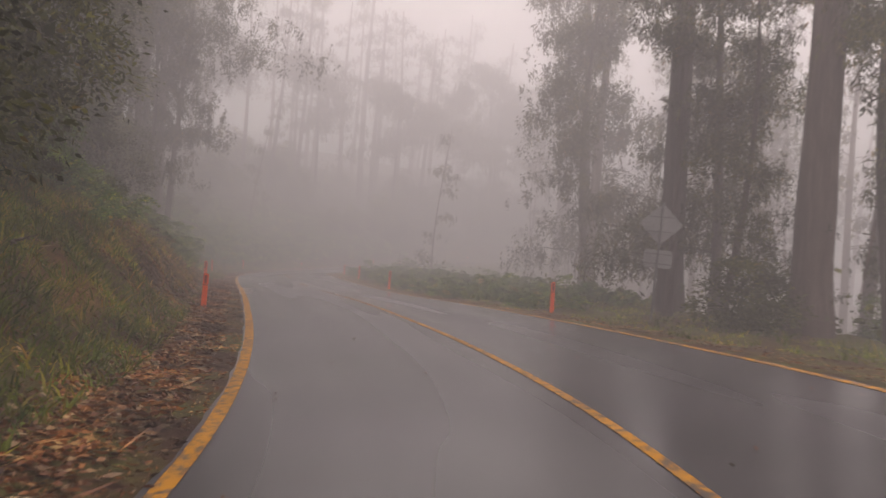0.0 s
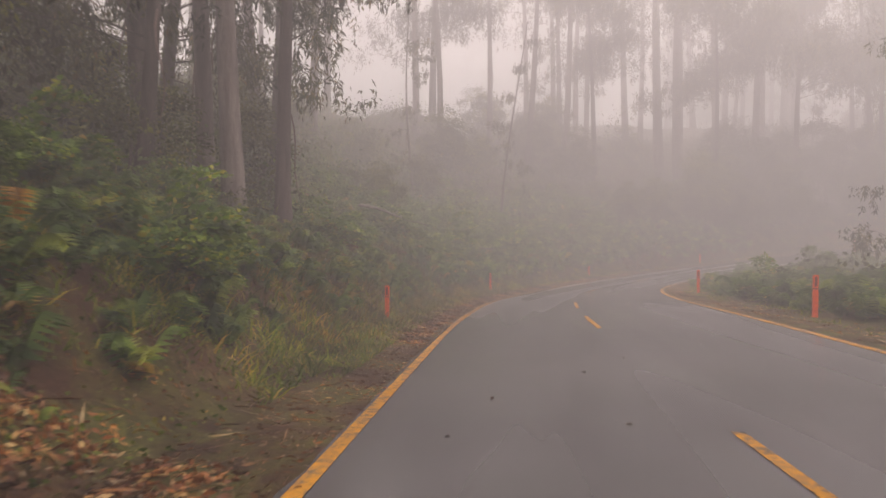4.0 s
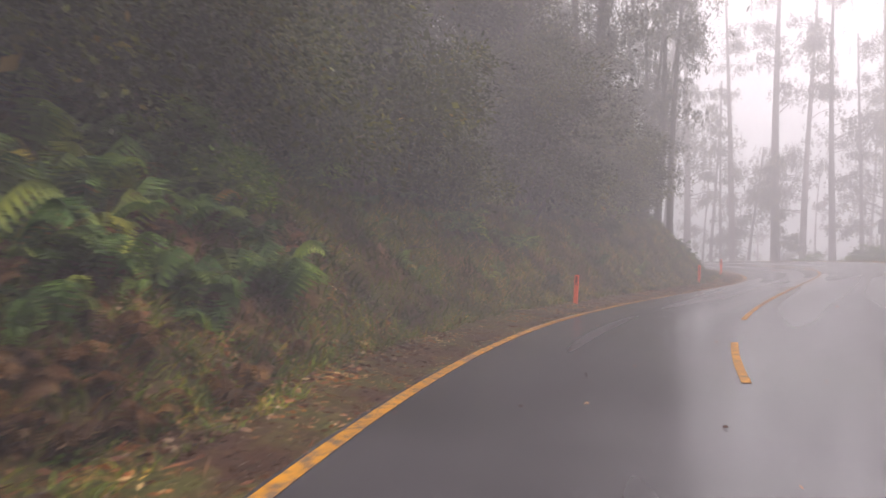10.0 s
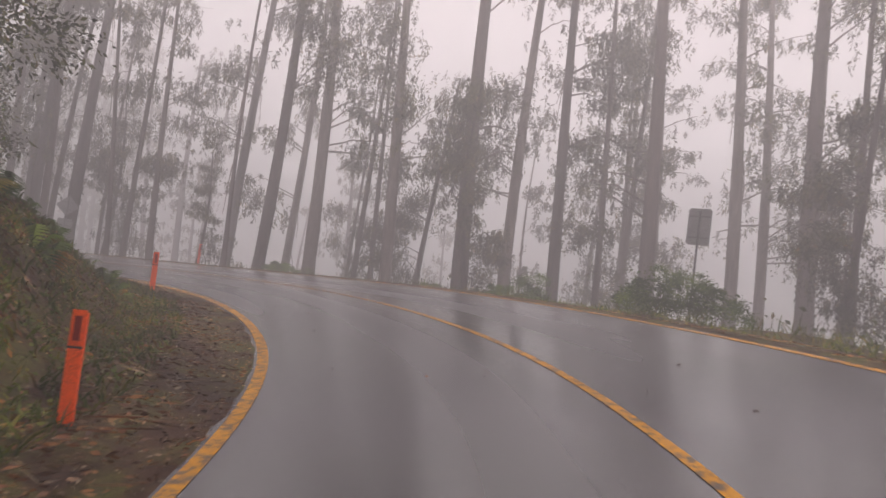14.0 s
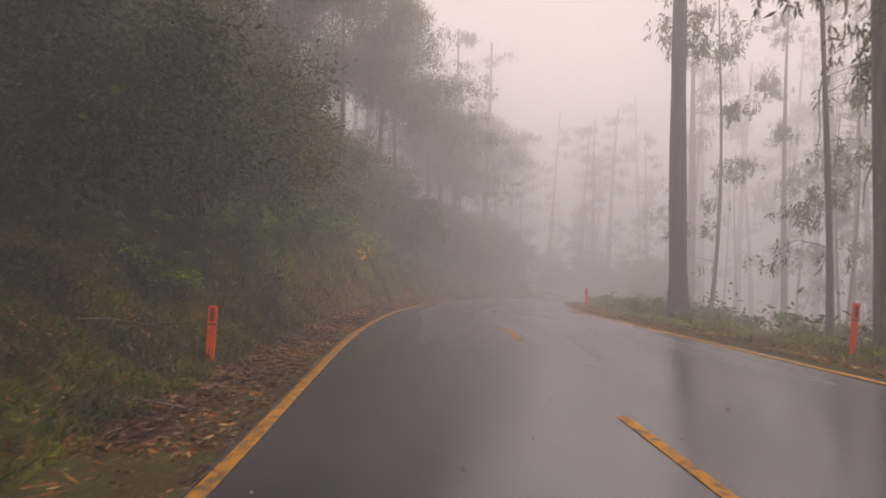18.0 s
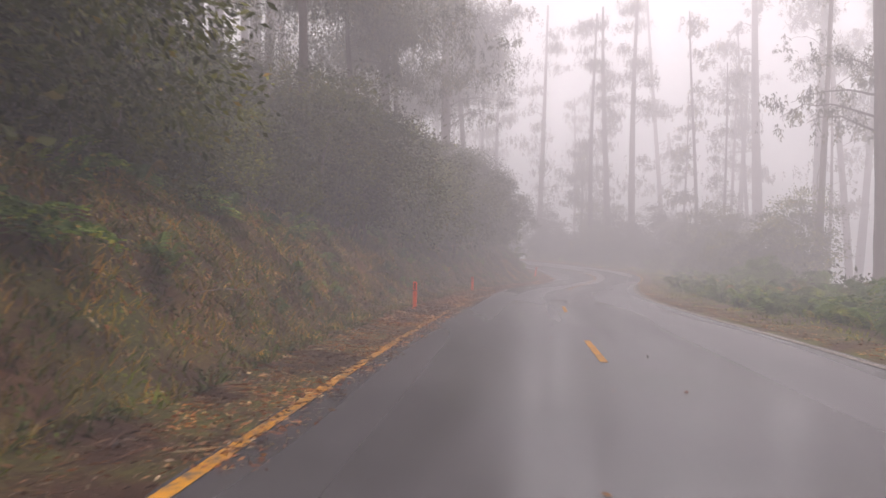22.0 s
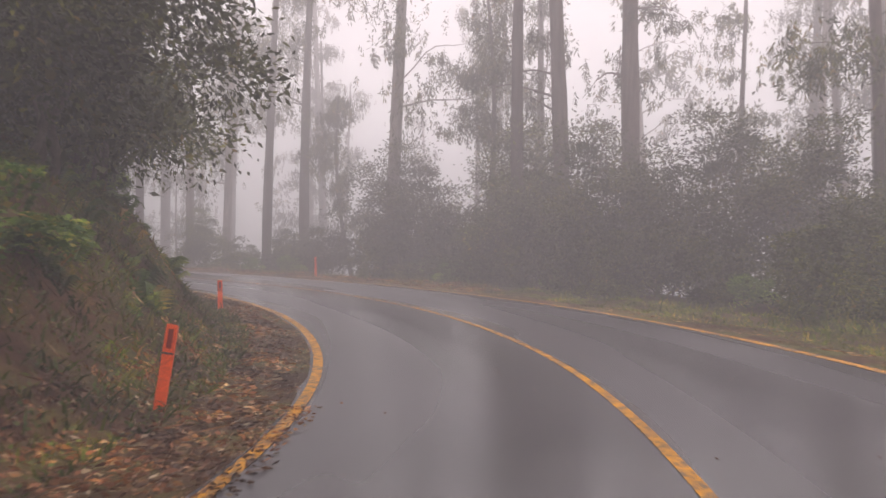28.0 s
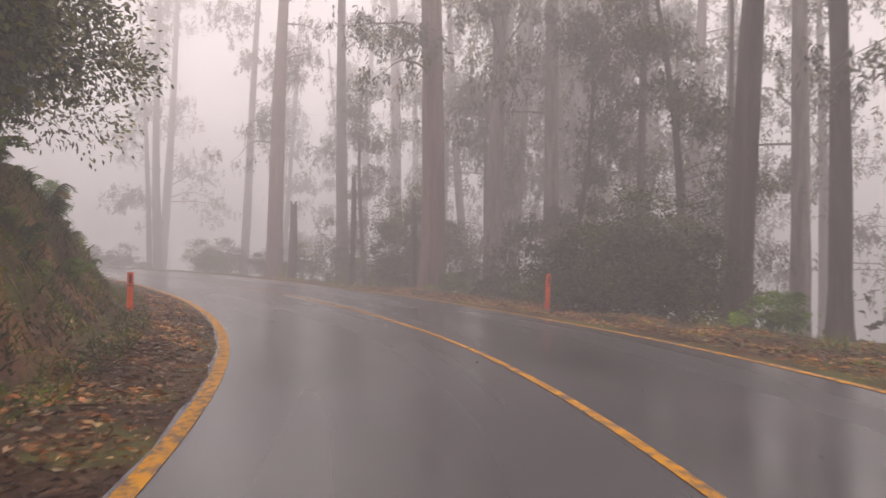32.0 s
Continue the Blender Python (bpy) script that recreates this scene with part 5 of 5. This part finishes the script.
tagged(spray, "blurred white spray-paint writing on the asphalt", "road marking")

# ---- fallen branches and logs ----


def branch(name, seed, length, radius, forks=2, material=None):
    g = np.random.RandomState(seed)
    base = new(name)
    t = np.linspace(0, 1, 10)
    main = np.stack([t * length, np.cumsum(g.normal(size=10)) * 0.03 * length, radius + np.abs(np.sin(t * 5)) * 0.03 * length], 1)
    v, f = tube(main, radius * np.linspace(1, 0.35, 10), 8)
    child("stem", mesh_of("stem", v, f, material or TWIG, True), base)
    for k in range(forks):
        i = g.randint(3, 8)
        d = np.array([g.uniform(0.3, 0.9), g.choice([-1, 1]) * g.uniform(0.4, 0.9), g.uniform(0.0, 0.5)])
        tt = np.linspace(0, 1, 6)[:, None]
        p = main[i] + d * length * 0.3 * tt + g.normal(size=(6, 3)) * 0.01 * length
        v, f = tube(p, radius * 0.5 * np.linspace(1, 0.3, 6), 6)
        child("fork", mesh_of("fork", v, f, material or TWIG, True), base)
    return base


def lay(ob, s, o, turn, label, category, lift=0.0, tip=0.0):
    th = float(np.interp(s, SS, TH))
    ob.matrix_basis = Matrix.Translation(spot(s, o, -lift)) @ Matrix.Rotation(th + turn, 4, "Z") @ Matrix.Rotation(tip, 4, "Y")
    return tagged(ob, label, category)


lay(branch("fallen_branch", 70, 0.62, 0.02, 2, BARK_DARK), 213.7, 0.18, 1.5, "forked grey stick lying on the wet road", "branch")
lay(branch("fallen_branch", 71, 0.35, 0.014, 5, BARK_DARK), 212.5, 1.05, -1.2, "small twig lying on the wet road", "branch")
lay(branch("fallen_branch", 116, 0.4, 0.014, 5, BARK_DARK), 181.8, 1.15, -1.3, "small tangle of twigs lying on the wet road", "branch")
lay(branch("fallen_branch", 72, 1.3, 0.02, 2), 179.4, -3.6, 2.2, "thin branch lying across the yellow line", "branch", 0.01)
lay(branch("fallen_branch", 73, 0.9, 0.015, 2), 104.0, -3.5, 2.1, "thin branch lying at the road's edge", "branch", 0.01)
lay(branch("fallen_log", 74, 3.2, 0.07, 2, BARK_PALE), 57.2, -8.6, -0.9, "grey fallen log caught in the bank's growth", "log", 1.0, 0.28)
lay(branch("fallen_log", 75, 1.9, 0.07, 1, BARK_PALE), 65.6, -6.9, -0.6, "grey broken log lying on the bank", "log", 0.35, 0.2)
lay(branch("fallen_log", 76, 2.7, 0.05, 2, BARK_DARK), 182.5, -4.3, 1.75, "dark thin pole leaning on the clay cut", "log", 0.0, -1.05)
for k in range(56):
    s = R.uniform(0, 290) if k < 34 else R.choice((R.uniform(0, 14), R.uniform(96, 112), R.uniform(184, 216)))
    ob = branch("fallen_branch", 80 + k, R.uniform(0.6, 1.9), R.uniform(0.008, 0.022), 2)
    lay(ob, s, -(EDGE + R.uniform(0.4, 3.6)), R.uniform(0, 6.28), "dry fallen branch among the leaf litter", "branch", 0.03)
for k in range(12):
    s = R.uniform(8, 24) if k < 5 else R.uniform(186, 238)
    g = np.random.RandomState(130 + k)
    bm = bmesh.new()
    bmesh.ops.create_icosphere(bm, subdivisions=2, radius=0.5)
    for v in bm.verts:
        v.co *= 1 + 0.35 * noise.noise(v.co * 1.7 + Vector((k * 3.1, 0, 0)))
        v.co.z *= 0.55
    me = bpy.data.meshes.new("rock")
    bm.to_mesh(me)
    bm.free()
    me.materials.append(ROCK)
    ob = new("rock", me)
    size = R.uniform(0.1, 0.26)
    ob.matrix_basis = Matrix.Translation(spot(s, -(EDGE + R.uniform(1.0, 2.3)), 0.1)) @ Matrix.Rotation(R.uniform(0, 6.28), 4, "Z") @ Matrix.Diagonal((size, size, size, 1))
    tagged(ob, "weathered brown rock set in the cut bank", "rock", "rocks in the bank")

# ---- broken dead trunks past the last bend ----
for s, o, tall, girth in [(303, 5.2, 4.0, 0.2), (297.5, 5.6, 5.0, 0.11), (293.5, 6.3, 3.6, 0.11)]:
    g = np.random.RandomState(int(s))
    h = np.linspace(0, 1, 9)
    path = np.stack([0.08 * np.sin(h * 3), 0.06 * np.sin(h * 2 + 1), h * tall - 0.4 * (h == 0)], 1)
    v, f = tube(path, girth * (1.25 - 0.4 * h) * g.uniform(0.92, 1.08, 9), 9)
    v[-9:, 2] += g.uniform(-0.25, 0.2, 9)
    snag = new("dead_trunk")
    child("trunk", mesh_of("trunk", v, f, BARK, True), snag)
    snag.matrix_basis = Matrix.Translation(spot(s, o))
    tagged(snag, "broken dead tree trunk standing at the verge", "dead trunk", "dead trunks")

# ---- yellow flowers on the clay cut ----
flowers = new("flowering_weed")
g = np.random.RandomState(90)
heads = g.normal(size=(34, 3)) * np.array([0.2, 0.2, 0.2]) + np.array([0, 0, 0.3])
for k, h in enumerate(heads):
    if k < 14:
        v, f = tube(np.stack([np.array([0.0, 0, -0.2]) * (1 - t) + h * t for t in np.linspace(0, 1, 5)]), np.full(5, 0.006), 4)
        stem = child("stem", mesh_of("stem", v, f, BRIGHT_LEAF), flowers, "thin green stem")
    v, f = leaves(g, np.repeat(h[None], 18, axis=0), g.normal(size=(18, 3)) + np.array([0, 0, 0.4]), 0.085, 0.06)
    child("flower_head", mesh_of("flower_head", v, f, FLOWER), stem, "bright yellow flower head")
flowers.matrix_basis = Matrix.Translation(spot(183.0, -5.75))
tagged(flowers, "yellow flowering weed on the clay bank", "flower")
weed = copy_thing(flowers, Matrix.Translation(spot(66.5, -8.0)) @ Matrix.Rotation(1.0, 4, "Z"))
weed.scale = (0.7, 0.7, 0.7)
